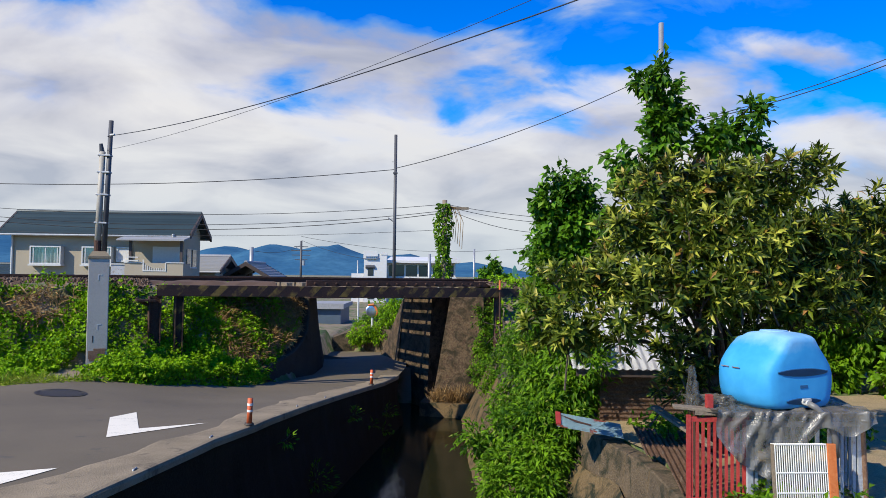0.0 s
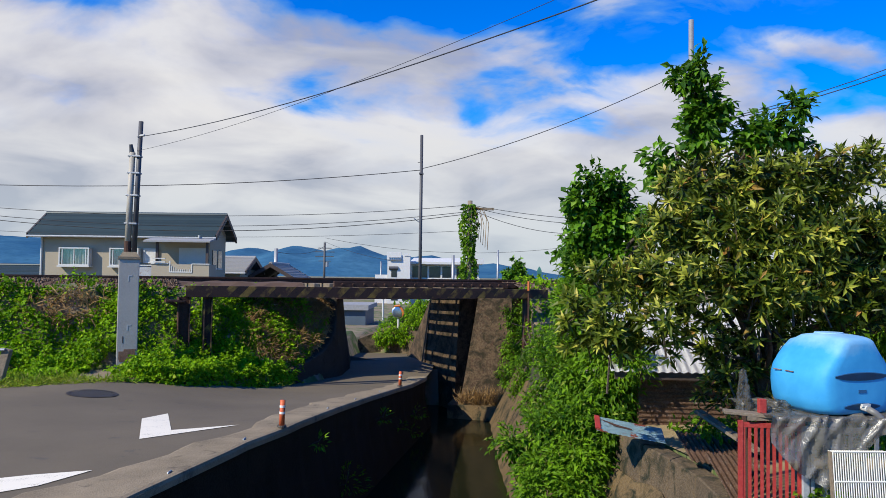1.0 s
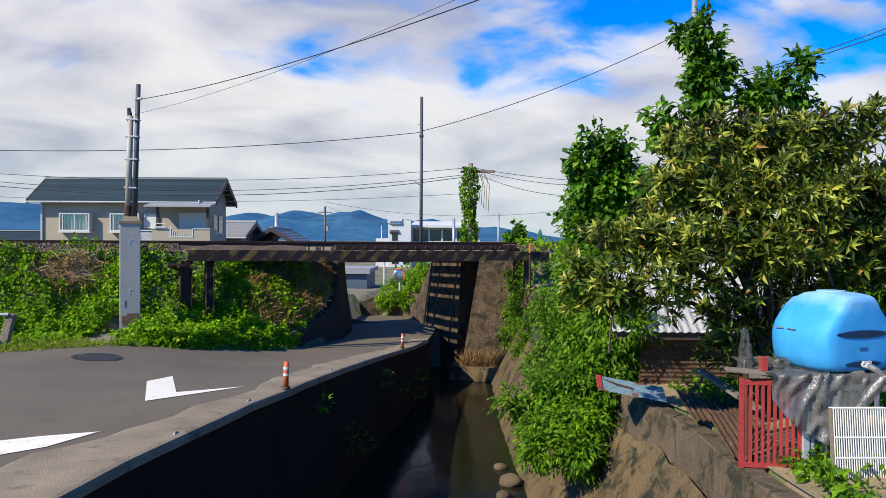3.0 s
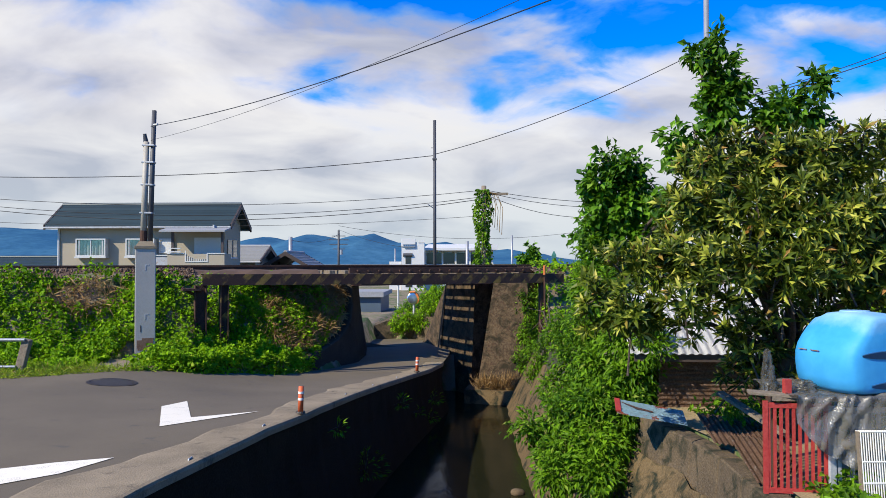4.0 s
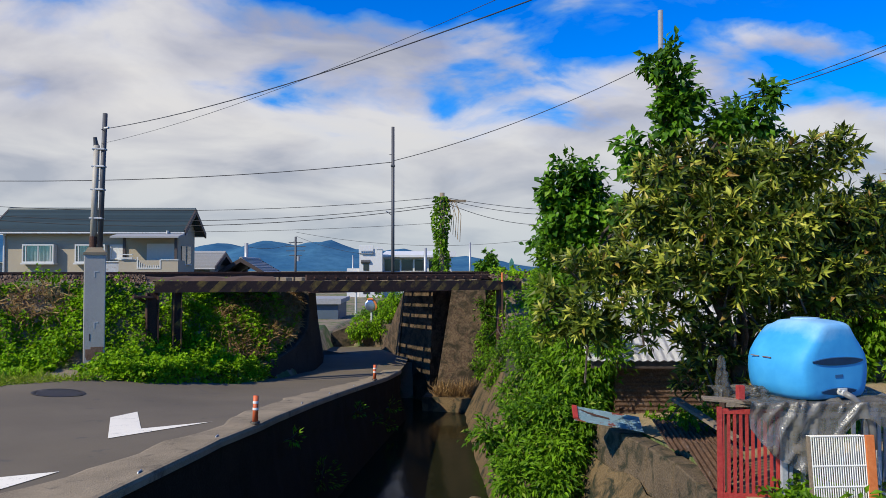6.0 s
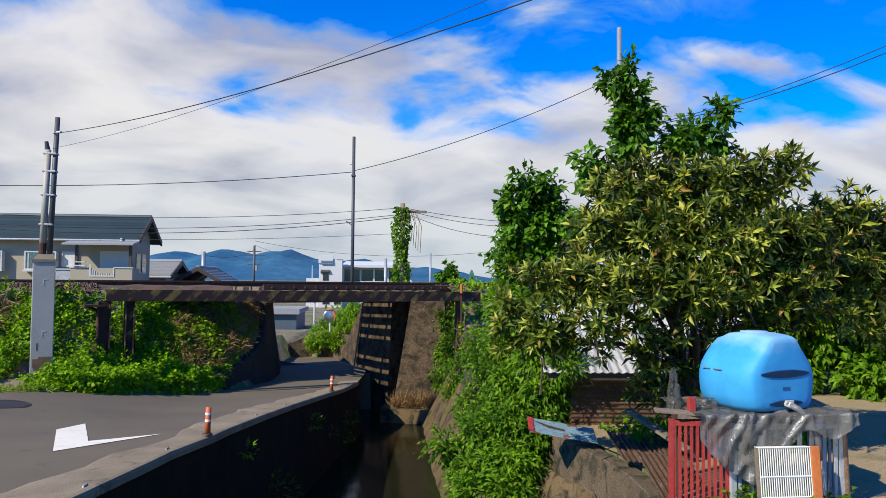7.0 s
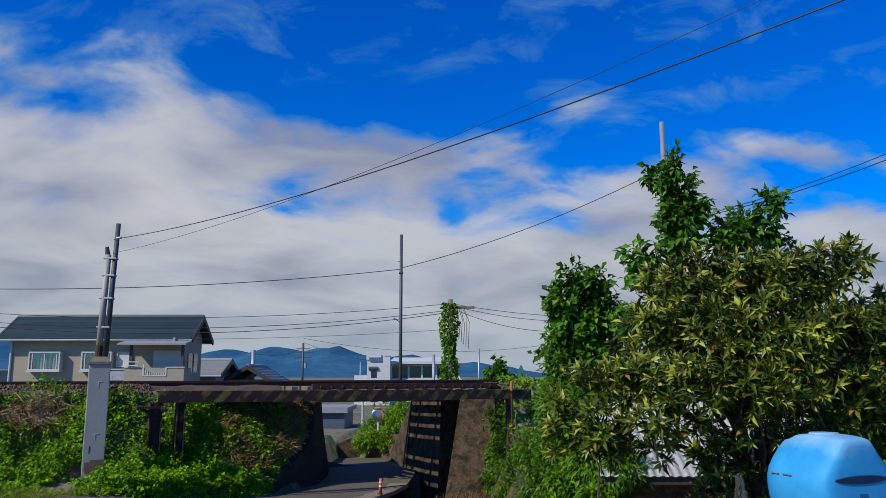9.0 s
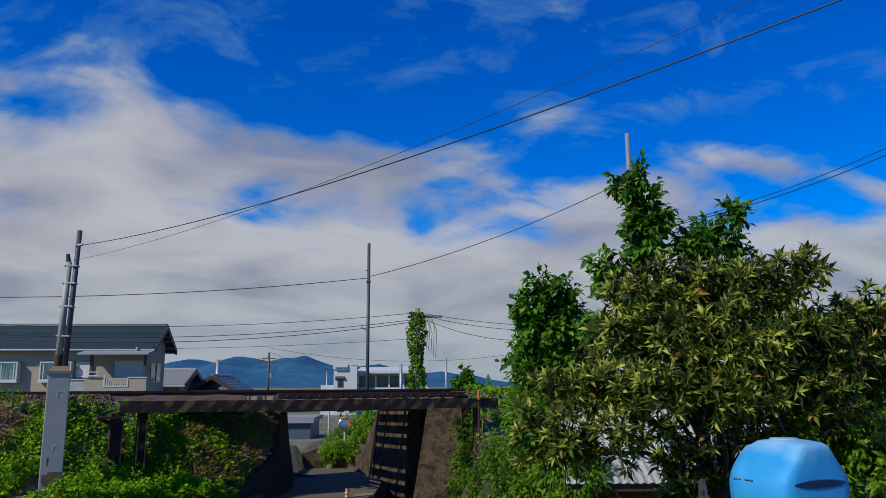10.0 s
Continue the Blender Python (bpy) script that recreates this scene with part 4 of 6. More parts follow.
def build_house():
    h = thing("house", (-18.35, 43.2, -1.0), "two-storey beige rendered house with a blue-grey tiled roof", "house")
    x0, x1, y0, y1 = -4.9, 4.6, 0.0, 3.0
    ym = (y0 + y1) / 2
    bm = bmesh.new()
    prism(bm, [(x0, y0, 0), (x1, y0, 0), (x1, y1, 0), (x0, y1, 0)], [(x0, y0, 5.03), (x1, y0, 5.03), (x1, y1, 5.03), (x0, y1, 5.03)])
    part("wall", bm, M["housewall"], h)
    for x in (x0 + 0.08, x1 - 0.08):
        g = bmesh.new()
        vs = [[g.verts.new((xx, yy, zz)) for yy, zz in ((y0, 5.03), (y1, 5.03), (ym, 5.97))] for xx in (x - 0.08, x + 0.08)]
        g.faces.new(vs[0][::-1])
        g.faces.new(vs[1])
        for i in range(3):
            g.faces.new((vs[0][i], vs[0][(i + 1) % 3], vs[1][(i + 1) % 3], vs[1][i]))
        part("gable", g, M["housewall"], h)
    gable_roof(h, x0, x1, y0, y1, 5.06, 6.03, M["roof"], 0.5)
    window_unit(h, -3.6, -2.05, 3.12, 3.98, -0.02, 0.3)
    window_unit(h, -0.78, 0.7, 3.12, 3.98, -0.02, 0.3)
    window_unit(h, 1.0, 1.7, 3.3, 3.98, -0.02, 0, 1)
    for y in (0.5, 1.5):
        part("side_window", boxed((x1 - 0.01, y, 3.0), (x1 + 0.04, y + 0.7, 4.0)), M["glass"], h)
        part("side_window_frame", boxed((x1 + 0.0, y - 0.06, 2.92), (x1 + 0.06, y + 0.76, 3.0)), M["trim"], h)
    # balcony and its lean-to roof
    b = part("balcony", boxed((1.83, -1.2, 2.1), (4.97, -1.1, 3.17)), M["housewall"], h)
    part("balcony_side", boxed((4.87, -1.1, 2.1), (4.97, 0.0, 3.17)), M["housewall"], b)
    part("balcony_floor", boxed((1.83, -1.2, 2.0), (4.97, 0.0, 2.1)), M["housewall"], b)
    part("top_rail", boxed((1.8, -1.24, 3.17), (2.75, -1.06, 3.22)), M["trim"], b)
    part("top_rail", boxed((4.05, -1.24, 3.17), (5.0, -1.06, 3.22)), M["trim"], b)
    part("grille", boxed((2.87, -1.23, 2.72), (4.0, -1.205, 2.78)), M["trim"], b, "white ornamental grille frame")
    part("grille", boxed((2.8, -1.23, 2.72), (2.87, -1.205, 3.35)), M["trim"], b)
    part("grille", boxed((4.0, -1.23, 2.72), (4.06, -1.205, 3.2)), M["trim"], b)
    for i in range(9):
        part("bar", boxed((2.93 + i * 0.12, -1.226, 2.78), (2.97 + i * 0.12, -1.206, 2.9 + 0.35 * max(0, 0.5 - i * 0.16))), M["trim"], b)
    part("railing_basket", boxed((1.95, -1.32, 3.25), (2.6, -1.22, 3.32)), M["trim"], b, "white railing")
    part("railing_basket", boxed((1.95, -1.32, 3.45), (2.6, -1.22, 3.5)), M["trim"], b, "white railing")
    lean = bmesh.new()
    prism(lean, [(1.5, -1.5, 4.38), (5.1, -1.5, 4.38), (5.1, -0.02, 4.62), (1.5, -0.02, 4.62)], [(1.5, -1.5, 4.46), (5.1, -1.5, 4.46), (5.1, -0.02, 4.7), (1.5, -0.02, 4.7)])
    part("lean_roof", lean, M["greytile"], h)
    part("lean_gutter", boxed((1.5, -1.58, 4.36), (5.1, -1.505, 4.43)), M["greytile"], h)
    for x in (2.1, 4.83):
        part("balcony_post", boxed((x - 0.07, -1.18, 3.17), (x + 0.07, -1.08, 4.4)), M["brown"], h)
    part("balcony_door", boxed((2.9, -0.04, 2.1), (4.4, 0.01, 4.1)), M["trim"], h, "pale shuttered balcony door")
    part("downpipe", tubed((-4.8, -0.06, 0), (-4.8, -0.06, 4.7), 0.06), M["trim"], h)
    part("air_conditioner", boxed((0.85, -0.6, 2.5), (1.65, -0.05, 3.05), 0.02), M["greyrack"], h)
    part("service_ledge", boxed((0.8, -0.65, 3.07), (1.75, -0.03, 3.13)), M["trim"], h)
    part("antenna_box", tubed((4.2, -0.62, 4.62), (4.2, -0.62, 4.78), 0.07), M["trim"], h)
    return h


build_house()


def far_house(at, w, d, eave, ridge, label, roof="greytile", turn=0.0):
    h = thing("house", at, label, "house", turn=turn)
    part("wall", boxed((-w / 2, 0, 0), (w / 2, d, eave)), M["housewall"], h)
    gable_roof(h, -w / 2, w / 2, 0, d, eave, ridge, M[roof], 0.5, 10)
    return h


far_house((-15.4, 50, -1.2), 3.0, 4, 3.2, 3.95, "low tiled house beside the beige house", "greytile", 0)
far_house((-10.9, 55, -1.4), 5, 3.0, 2.9, 3.78, "small gabled house with a grey roof", "greytile", 90)
far_house((-36, 62, -1.4), 8, 7, 2.6, 3.6, "distant low house with a dark roof", "roof", 0)


def build_office():
    o = thing("office_building", (-2.6, 70, -1.4), "two-storey white commercial building with a band of windows", "building")
    part("wall", boxed((-3.25, 0.0, 0), (5.2, 9, 2.85)), M["white"], o)
    part("front_block", boxed((-3.25, -1.0, 0), (-1.2, 0.0, 4.95), 0.02), M["white"], o)
    part("parapet", boxed((-3.3, -1.1, 4.55), (-2.0, -1.0, 5.25), 0.02), M["white"], o)
    part("parapet", boxed((-1.75, -1.05, 4.9), (-1.15, -1.0, 5.12)), M["white"], o)
    s = part("sign", boxed((-3.1, -1.16, 4.5), (-2.05, -1.1, 4.78)), M["steel"], o, "long grey lettering strip")
    for i in range(6):
        part("bar", boxed((-3.02 + i * 0.165, -1.175, 4.58), (-2.92 + i * 0.165, -1.161, 4.7)), M["slot"], s)
    part("awning", tubed((-3.1, -1.02, 3.8), (-2.3, -1.02, 3.8), 0.16, n=12), M["darkpole"], o)
    part("window", boxed((-2.9, -1.03, 3.0), (-2.4, -1.001, 3.75)), M["glass"], o)
    part("upper_storey", boxed((-1.2, 0.4, 2.85), (5.0, 9, 4.2)), M["white"], o)
    slab = bmesh.new()
    prism(slab, [(-1.3, -0.5, 4.2), (5.3, -0.5, 4.2), (5.3, 9, 4.3), (-1.3, 9, 4.3)], [(-1.3, -0.5, 4.42), (5.3, -0.5, 4.42), (5.3, 9, 5.0), (-1.3, 9, 5.0)])
    part("roof_slab", slab, M["white"], o)
    part("roof_edge", boxed((3.6, -0.6, 4.25), (5.45, -0.5, 4.75)), M["white"], o)
    part("window_band", boxed((-1.15, 0.3, 2.97), (4.95, 0.399, 4.0)), M["glass"], o)
    for x in (-1.15, 0.4, 1.6, 2.9, 4.0, 4.95):
        part("mullion", boxed((x - 0.08, 0.2, 2.9), (x + 0.08, 0.299, 4.2)), M["trim"], o)
    part("window_ledge", boxed((-1.2, 0.1, 2.8), (5.1, 0.399, 2.97)), M["trim"], o)
    for x in (-2.9, -1.9):
        part("window", boxed((x, -1.03, 0.9), (x + 0.6, -1.001, 1.7)), M["glass"], o)
    part("low_annex", boxed((-4.4, -0.6, 0), (-3.3, 3, 3.2)), M["white"], o)


build_office()


def build_garage():
    g = thing("garage", (-6.15, 36.5, -1.66), "low blue-grey prefabricated garage with a flat roof behind the bridge", "garage")
    part("wall", boxed((-1.3, 0, 0), (1.9, 4, 1.75)), M["shedwall"], g)
    part("flat_roof", boxed((-1.45, -0.15, 1.75), (2.05, 4.2, 1.95)), M["greytile"], g)
    part("roof_fascia", boxed((-1.45, -0.2, 1.72), (2.05, -0.15, 1.98)), M["greytile"], g)
    part("door", boxed((0.2, -0.03, 0.1), (0.45, -0.002, 1.72)), M["trim"], g)


build_garage()


def build_mirror():
    m = thing("traffic_mirror", (-1.98, 25.2, -0.42), "round convex traffic mirror on an orange post", "traffic mirror")
    part("post", tubed((0, 0, -0.2), (0, 0, 0.9), 0.035), M["trim"], m)
    rim = bmesh.new()
    tube(rim, (0, 0.04, 0.95), (-0.02, -0.04, 0.94), 0.2, 0.2, 20)
    part("housing", rim, M["orange"], m)
    lens = bmesh.new()
    bmesh.ops.create_uvsphere(lens, u_segments=20, v_segments=10, radius=0.185, matrix=Matrix.Translation((-0.03, -0.06, 0.94)) @ Matrix.Diagonal((1, 0.12, 1, 1)))
    part("lens", lens, M["mirror"], m, "convex mirror", True)
    part("hood", tubed((-0.13, -0.06, 1.13), (0.05, -0.08, 1.15), 0.035), M["orange"], m)


build_mirror()
wp = thing("post", (-3.39, 36.0, -1.5), "slim white post standing behind the railway bridge", "post")
part("shaft", tubed((0, 0, 0), (0, 0, 2.1), 0.045), M["trim"], wp)
part("cap", tubed((0, 0, 2.1), (0, 0, 2.13), 0.055), M["greytile"], wp)

# distant ridges: one range of hills closing the valley


def build_hills():
    xs = np.linspace(-4200, 4200, 420)
    ax = xs / 2500.0
    prof = np.interp(ax, [-1.6, -0.62, -0.55, -0.45, -0.36, -0.30, -0.254, -0.224, -0.198, -0.16, -0.122, -0.115, -0.108, -0.085, -0.05, -0.02, 0.02, 0.035, 0.06, 0.095, 0.13, 0.3, 1.6],
                     [150, 128, 122, 95, 70, 66, 92, 76, 101, 88, 96, 104, 95, 78, 66, 73, 52, 45, 54, 36, 12, 30, 120])
    rough = np.array([noise.fractal(Vector((x * 0.011, 3.1, 0)), 1.0, 2.0, 5) for x in xs]) * 5
    v, f = [], []
    ys = np.array([0, 0.2, 0.4, 0.6, 0.8, 1.0, 1.3])
    for t in ys:
        for x, p, r in zip(xs, prof, rough):
            h = math.sin(min(t, 1.0) * math.pi / 2) if t <= 1 else 0.5
            bump = noise.fractal(Vector((x * 0.006, t * 6, 1.0)), 1.0, 2.0, 4) * 14 * math.sin(min(t, 1) * math.pi)
            v.append((float(x), 1900 + 600 * float(t), -3 + (float(p) + float(r)) * h + bump * 0.6))
    n = len(xs)
    for j in range(len(ys) - 1):
        for i in range(n - 1):
            a = j * n + i
            f.append((a, a + 1, a + n + 1, a + n))
    tagged(sheet("hills", v, f, M["mountain"], None, True), "forested hills on the horizon, distance haze put in as blue", "hills", kind="structure")


build_hills()

gp = thing("green_post", (5.5, 50, -1.2), "slim dark green sheet-metal post in the distance", "post")
part("shaft", boxed((-0.14, -0.1, 0), (0.14, 0.1, 3.35)), M["green"], gp)
tip = bmesh.new()
prism(tip, [(-0.14, -0.1, 3.35), (0.14, -0.1, 3.35), (0.14, 0.1, 3.35), (-0.14, 0.1, 3.35)], [(-0.03, -0.03, 3.6), (0.03, -0.03, 3.6), (0.03, 0.03, 3.6), (-0.03, 0.03, 3.6)])
part("tip", tip, M["green"], gp)

# ---------------------------------------------------------------- trees and plants


def branchy(bm, base, tips, r, lift=0.5):
    for tip in tips:
        a, b = Vector(base), Vector(tip)
        mid = a.lerp(b, 0.5) + Vector((0, 0, lift * (b - a).xy.length * 0.3)) + Vector(rng.normal(size=3)) * 0.05
        run(bm, [a, a.lerp(mid, 0.55), mid, mid.lerp(b, 0.6), b], [r, r * 0.8, r * 0.62, r * 0.4, r * 0.15], 6)
    return bm


def rosette_tree(name, at, blobs, clusters, label, leaf=(0.1, 0.17), per=(8, 12)):
    """Long stiff leaves in whorls at the twig ends."""
    t = thing(name, at, label, "tree")
    blobs = [(b[0] - at[0], b[1] - at[1], b[2] - at[2], *b[3:]) for b in blobs]
    wood = bmesh.new()
    run(wood, [(0, 0, -0.1), (0.04, 0.02, 0.35), (-0.03, 0, 0.8), (0.05, 0.03, 1.2)], [0.11, 0.09, 0.085, 0.06], 8)
    tips = [Vector(b[:3]) for b in blobs[::3]]
    branchy(wood, (0, 0, 0.75), tips, 0.034)
    part("trunk", wood, M["bark"], t, smooth=True)
    p, d = crown_points(blobs, clusters, 0.25, 1, 0.03, 1.0)
    axis = d * 0.9 + np.array((-0.12, -0.3, 0.55)) + rng.normal(size=d.shape) * 0.35
    axis /= np.linalg.norm(axis, axis=1, keepdims=True)
    old, fresh = [], []
    for c in range(clusters):
        n = rng.integers(*per)
        e1 = np.cross(axis[c], (0.3, 0.5, 0.8))
        e1 /= np.linalg.norm(e1) + 1e-9
        e2 = np.cross(axis[c], e1)
        flush = rng.random() * 0.6 if c < clusters * 0.72 else 0.0        # share of young leaves in the heart of the whorl
        for k in range(n):
            th = k * 2.4 + rng.random() * 0.5
            lean = 0.2 + 0.95 * (k / n) + rng.random() * 0.3
            out = (e1 * math.cos(th) + e2 * math.sin(th)) * math.sin(lean) + axis[c] * math.cos(lean)
            size = rng.uniform(*leaf) * (0.75 + 0.35 * k / n)
            (fresh if k < n * flush else old).append((p[c] + axis[c] * 0.05 * (n - k) / n, out + np.array((0, 0, -0.2 * k / n)), axis[c], size, size * rng.uniform(0.23, 0.31)))
    for name, rows, mat in (("crown", old, "loquat"), ("young_leaves", fresh, "loquat_new")):
        A, W, U, L, B = (np.array([r[i] for r in rows]) for i in range(5))
        leaves(name, A, W, U, L, B, M[mat], t, 0.2)
    # twigs that carry the whorls
    tw = bmesh.new()
    for c in rng.choice(clusters, min(150, clusters), False):
        q = Vector(p[c])
        run(tw, [q - Vector(axis[c]) * 0.35 + Vector((0, 0, -0.08)), q - Vector(axis[c]) * 0.15, q], [0.01, 0.008, 0.005], 4)
    tagged(part("fine_twig", tw, M["bark"], t), kind="stuff")
    return t


def leafy_tree(name, at, blobs, count, label, mat="broad", leaf=(0.09, 0.15), ratio=0.62, limbs=None, shell=0.45, r=0.09, top=None):
    t = thing(name, at, label, "tree")
    blobs = [(b[0] - at[0], b[1] - at[1], b[2] - at[2], *b[3:]) for b in blobs]
    wood = bmesh.new()
    top = top or max(b[2] for b in blobs) * 0.75
    run(wood, [(0, 0, -0.2), (0.03, 0.02, top * 0.3), (-0.03, 0.01, top * 0.65), (0.02, 0, top)], [r, r * 0.85, r * 0.65, r * 0.4], 8)
    for b in blobs:
        branchy(wood, (0, 0, min(top, b[2]) * 0.6), [Vector(b[:3]), Vector(b[:3]) + Vector((0, 0, b[5] * 0.7))], r * 0.5)
    part("trunk", wood, M["bark"], t, smooth=True)
    p, d = crown_points(blobs, count, shell)
    w = d + rng.normal(size=d.shape) * 0.55 + np.array((0, 0, -0.35))
    u = np.array((-0.2, -0.35, 0.9)) + rng.normal(size=d.shape) * 0.45
    L = rng.uniform(*leaf, count)
    leaves("crown", p, w, u, L, L * ratio, M[mat], t, 0.18)
    return t


LOQUAT = [(1.89, 7.9, 2.52, 0.27, 0.2, 0.22), (2.27, 7.9, 2.55, 0.33, 0.25, 0.25), (2.7, 7.9, 2.53, 0.33, 0.25, 0.26), (3.13, 7.9, 2.61, 0.29, 0.21, 0.24), (3.38, 7.9, 2.76, 0.16, 0.13, 0.17), (4.09, 8.3, 2.27, 0.3, 0.23, 0.25), (4.54, 8.5, 2.21, 0.32, 0.24, 0.29), (1.68, 7.9, 2.07, 0.27, 0.21, 0.24), (1.99, 7.6, 2.06, 0.31, 0.23, 0.26), (2.4, 7.5, 2.06, 0.31, 0.23, 0.26), (2.91, 7.6, 2.07, 0.32, 0.24, 0.27), (3.5, 7.9, 2.05, 0.34, 0.25, 0.29), (4.13, 8.3, 1.74, 0.38, 0.28, 0.32), (1.47, 7.9, 1.66, 0.3, 0.23, 0.22), (0.98, 7.8, 1.56, 0.21, 0.16, 0.18), (1.71, 7.4, 1.62, 0.29, 0.22, 0.23), (2.15, 7.4, 1.62, 0.3, 0.23, 0.21), (2.64, 7.5, 1.63, 0.31, 0.24, 0.24), (3.21, 7.7, 1.58, 0.33, 0.25, 0.23), (1.03, 7.6, 1.23, 0.21, 0.16, 0.18), (1.37, 7.4, 1.32, 0.25, 0.19, 0.15), (2.33, 7.6, 1.28, 0.19, 0.14, 0.15), (3.05, 7.9, 1.36, 0.34, 0.25, 0.15), (3.65, 8.0, 1.37, 0.34, 0.26, 0.21)]
LOQUAT += [(2.3, 8.2, 0.84, 0.31, 0.23, 0.26), (2.2, 8.5, 0.54, 0.21, 0.16, 0.21), (2.48, 8.15, 0.59, 0.21, 0.19, 0.25), (1.01, 7.8, 1.09, 0.24, 0.18, 0.17), (0.8, 8.0, 1.27, 0.21, 0.16, 0.21)]
LOQUAT += [(1.75, 7.75, 1.25, 0.24, 0.16, 0.14), (2.02, 7.8, 1.0, 0.2, 0.15, 0.13), (2.3, 8.0, 1.1, 0.2, 0.15, 0.14), (1.48, 7.75, 1.08, 0.2, 0.15, 0.14), (2.75, 8.0, 1.2, 0.2, 0.15, 0.13)]
LOQUAT += [(4.75, 8.5, 1.8, 0.34, 0.25, 0.3), (4.35, 8.2, 1.4, 0.32, 0.25, 0.22), (5.0, 8.7, 1.45, 0.34, 0.25, 0.3), (4.95, 8.6, 2.1, 0.3, 0.24, 0.28)]
LOQUAT += [(x, y + 0.5, z, rx, ry, rz) for x, y, z, rx, ry, rz in LOQUAT if z > 1.5]       # the shaded heart of the crown
rosette_tree("loquat_tree", (2.55, 8.2, 0.0), LOQUAT, 2750, "spreading loquat tree with long yellowish-green leaves")

TALL = [(2.87, 11.0, 4.45, 0.19, 0.14, 0.16), (2.63, 11.0, 4.29, 0.19, 0.14, 0.14), (2.9, 11.0, 4.14, 0.24, 0.18, 0.2), (3.15, 11.0, 3.97, 0.18, 0.13, 0.13), (2.92, 11.0, 3.76, 0.27, 0.2, 0.2), (2.86, 11.0, 3.47, 0.24, 0.18, 0.17), (2.32, 11.0, 3.24, 0.2, 0.15, 0.17), (2.43, 11.0, 3.03, 0.22, 0.16, 0.15), (2.62, 11.0, 2.83, 0.11, 0.1, 0.14), (2.55, 11.0, 3.34, 0.14, 0.1, 0.09), (3.7, 11.0, 3.66, 0.29, 0.22, 0.11), (4.14, 11.0, 3.97, 0.11, 0.12, 0.17), (3.62, 11.0, 3.44, 0.26, 0.19, 0.1), (4.01, 11.0, 3.58, 0.16, 0.12, 0.15), (4.39, 11.0, 3.48, 0.13, 0.1, 0.05), (2.89, 11.0, 2.57, 0.31, 0.23, 0.23), (2.73, 11.0, 2.27, 0.31, 0.23, 0.23)]
leafy_tree("tall_tree", (2.85, 11.1, 0.0), TALL, 3500, "tall slender tree with broad dark green leaves", leaf=(0.1, 0.17), ratio=0.55, r=0.07, top=3.9, shell=0.15)
LOW = [(1.82, 13.0, 3.22, 0.2, 0.15, 0.16), (2.11, 13.0, 3.11, 0.31, 0.23, 0.22), (1.71, 13.0, 2.82, 0.32, 0.24, 0.25), (2.32, 13.0, 2.78, 0.26, 0.19, 0.26), (1.91, 13.0, 2.46, 0.42, 0.31, 0.29), (2.46, 13.0, 2.38, 0.35, 0.26, 0.33), (1.6, 13.0, 2.19, 0.31, 0.23, 0.25), (2.09, 13.0, 1.92, 0.51, 0.38, 0.33), (2.63, 12, 2.49, 0.21, 0.16, 0.19)]
leafy_tree("round_tree", (2.05, 13.1, -0.05), LOW, 5800, "bushy round tree with bright green leaves", leaf=(0.1, 0.17), ratio=0.6, r=0.08, top=2.3)
EDGE = [(1.52, 12.5, 1.74, 0.24, 0.22, 0.29), (1.78, 15, 1.3, 0.16, 0.25, 0.3), (1.43, 12, 1.25, 0.31, 0.28, 0.38), (1.95, 16.5, 1.1, 0.16, 0.25, 0.35), (1.48, 11, 1.21, 0.28, 0.21, 0.27)]
leafy_tree("shrub", (1.6, 13.2, 0.0), EDGE, 5200, "dense dark green shrub on the bank by the bridge", "bush", (0.07, 0.12), 0.45, r=0.05, top=1.0)


def bush(at, blobs, count, label, mat="bush", leaf=(0.055, 0.11), ratio=0.34, shell=0.35):
    b = thing("bush", at, label, "bush", "bushes on the stream bank")
    bl = [(q[0] - at[0], q[1] - at[1], q[2] - at[2], *q[3:]) for q in blobs]
    stems = bmesh.new()
    for q in bl:
        branchy(stems, (0, 0, 0), [q[:3]], 0.02)
    part("stems", stems, M["bark"], b)
    p, d = crown_points(bl, count, shell)
    w = d + rng.normal(size=d.shape) * 0.5 + np.array((0, 0, -0.45))
    u = np.array((-0.2, -0.4, 0.9)) + rng.normal(size=d.shape) * 0.4
    L = rng.uniform(*leaf, count)
    leaves("foliage", p, w, u, L, L * ratio, M[mat], b, 0.25)
    return b


NEAR = [(0.39, 10, -0.29, 0.22, 0.17, 0.18), (0.72, 10, -0.15, 0.29, 0.22, 0.22), (1.1, 9.8, 0.02, 0.31, 0.24, 0.29), (0.68, 9.6, -0.46, 0.28, 0.21, 0.23), (1.05, 9.5, -0.36, 0.33, 0.25, 0.28), (0.53, 9.3, -0.64, 0.21, 0.16, 0.17), (0.95, 9.2, -0.66, 0.3, 0.22, 0.21), (1.39, 9.6, -0.07, 0.23, 0.2, 0.27)]
NEXT = [(1.52, 9.9, 0.34, 0.32, 0.24, 0.32), (1.43, 10, 0.76, 0.29, 0.24, 0.32), (1.22, 10.6, 0.3, 0.3, 0.24, 0.33), (1.65, 9.6, 0.71, 0.2, 0.18, 0.24)]
MID = [(1.32, 13, 0.14, 0.4, 0.32, 0.42), (1.01, 13, -0.26, 0.28, 0.21, 0.24), (1.59, 13, 0.68, 0.42, 0.32, 0.42), (1.19, 12, -0.26, 0.36, 0.27, 0.24)]
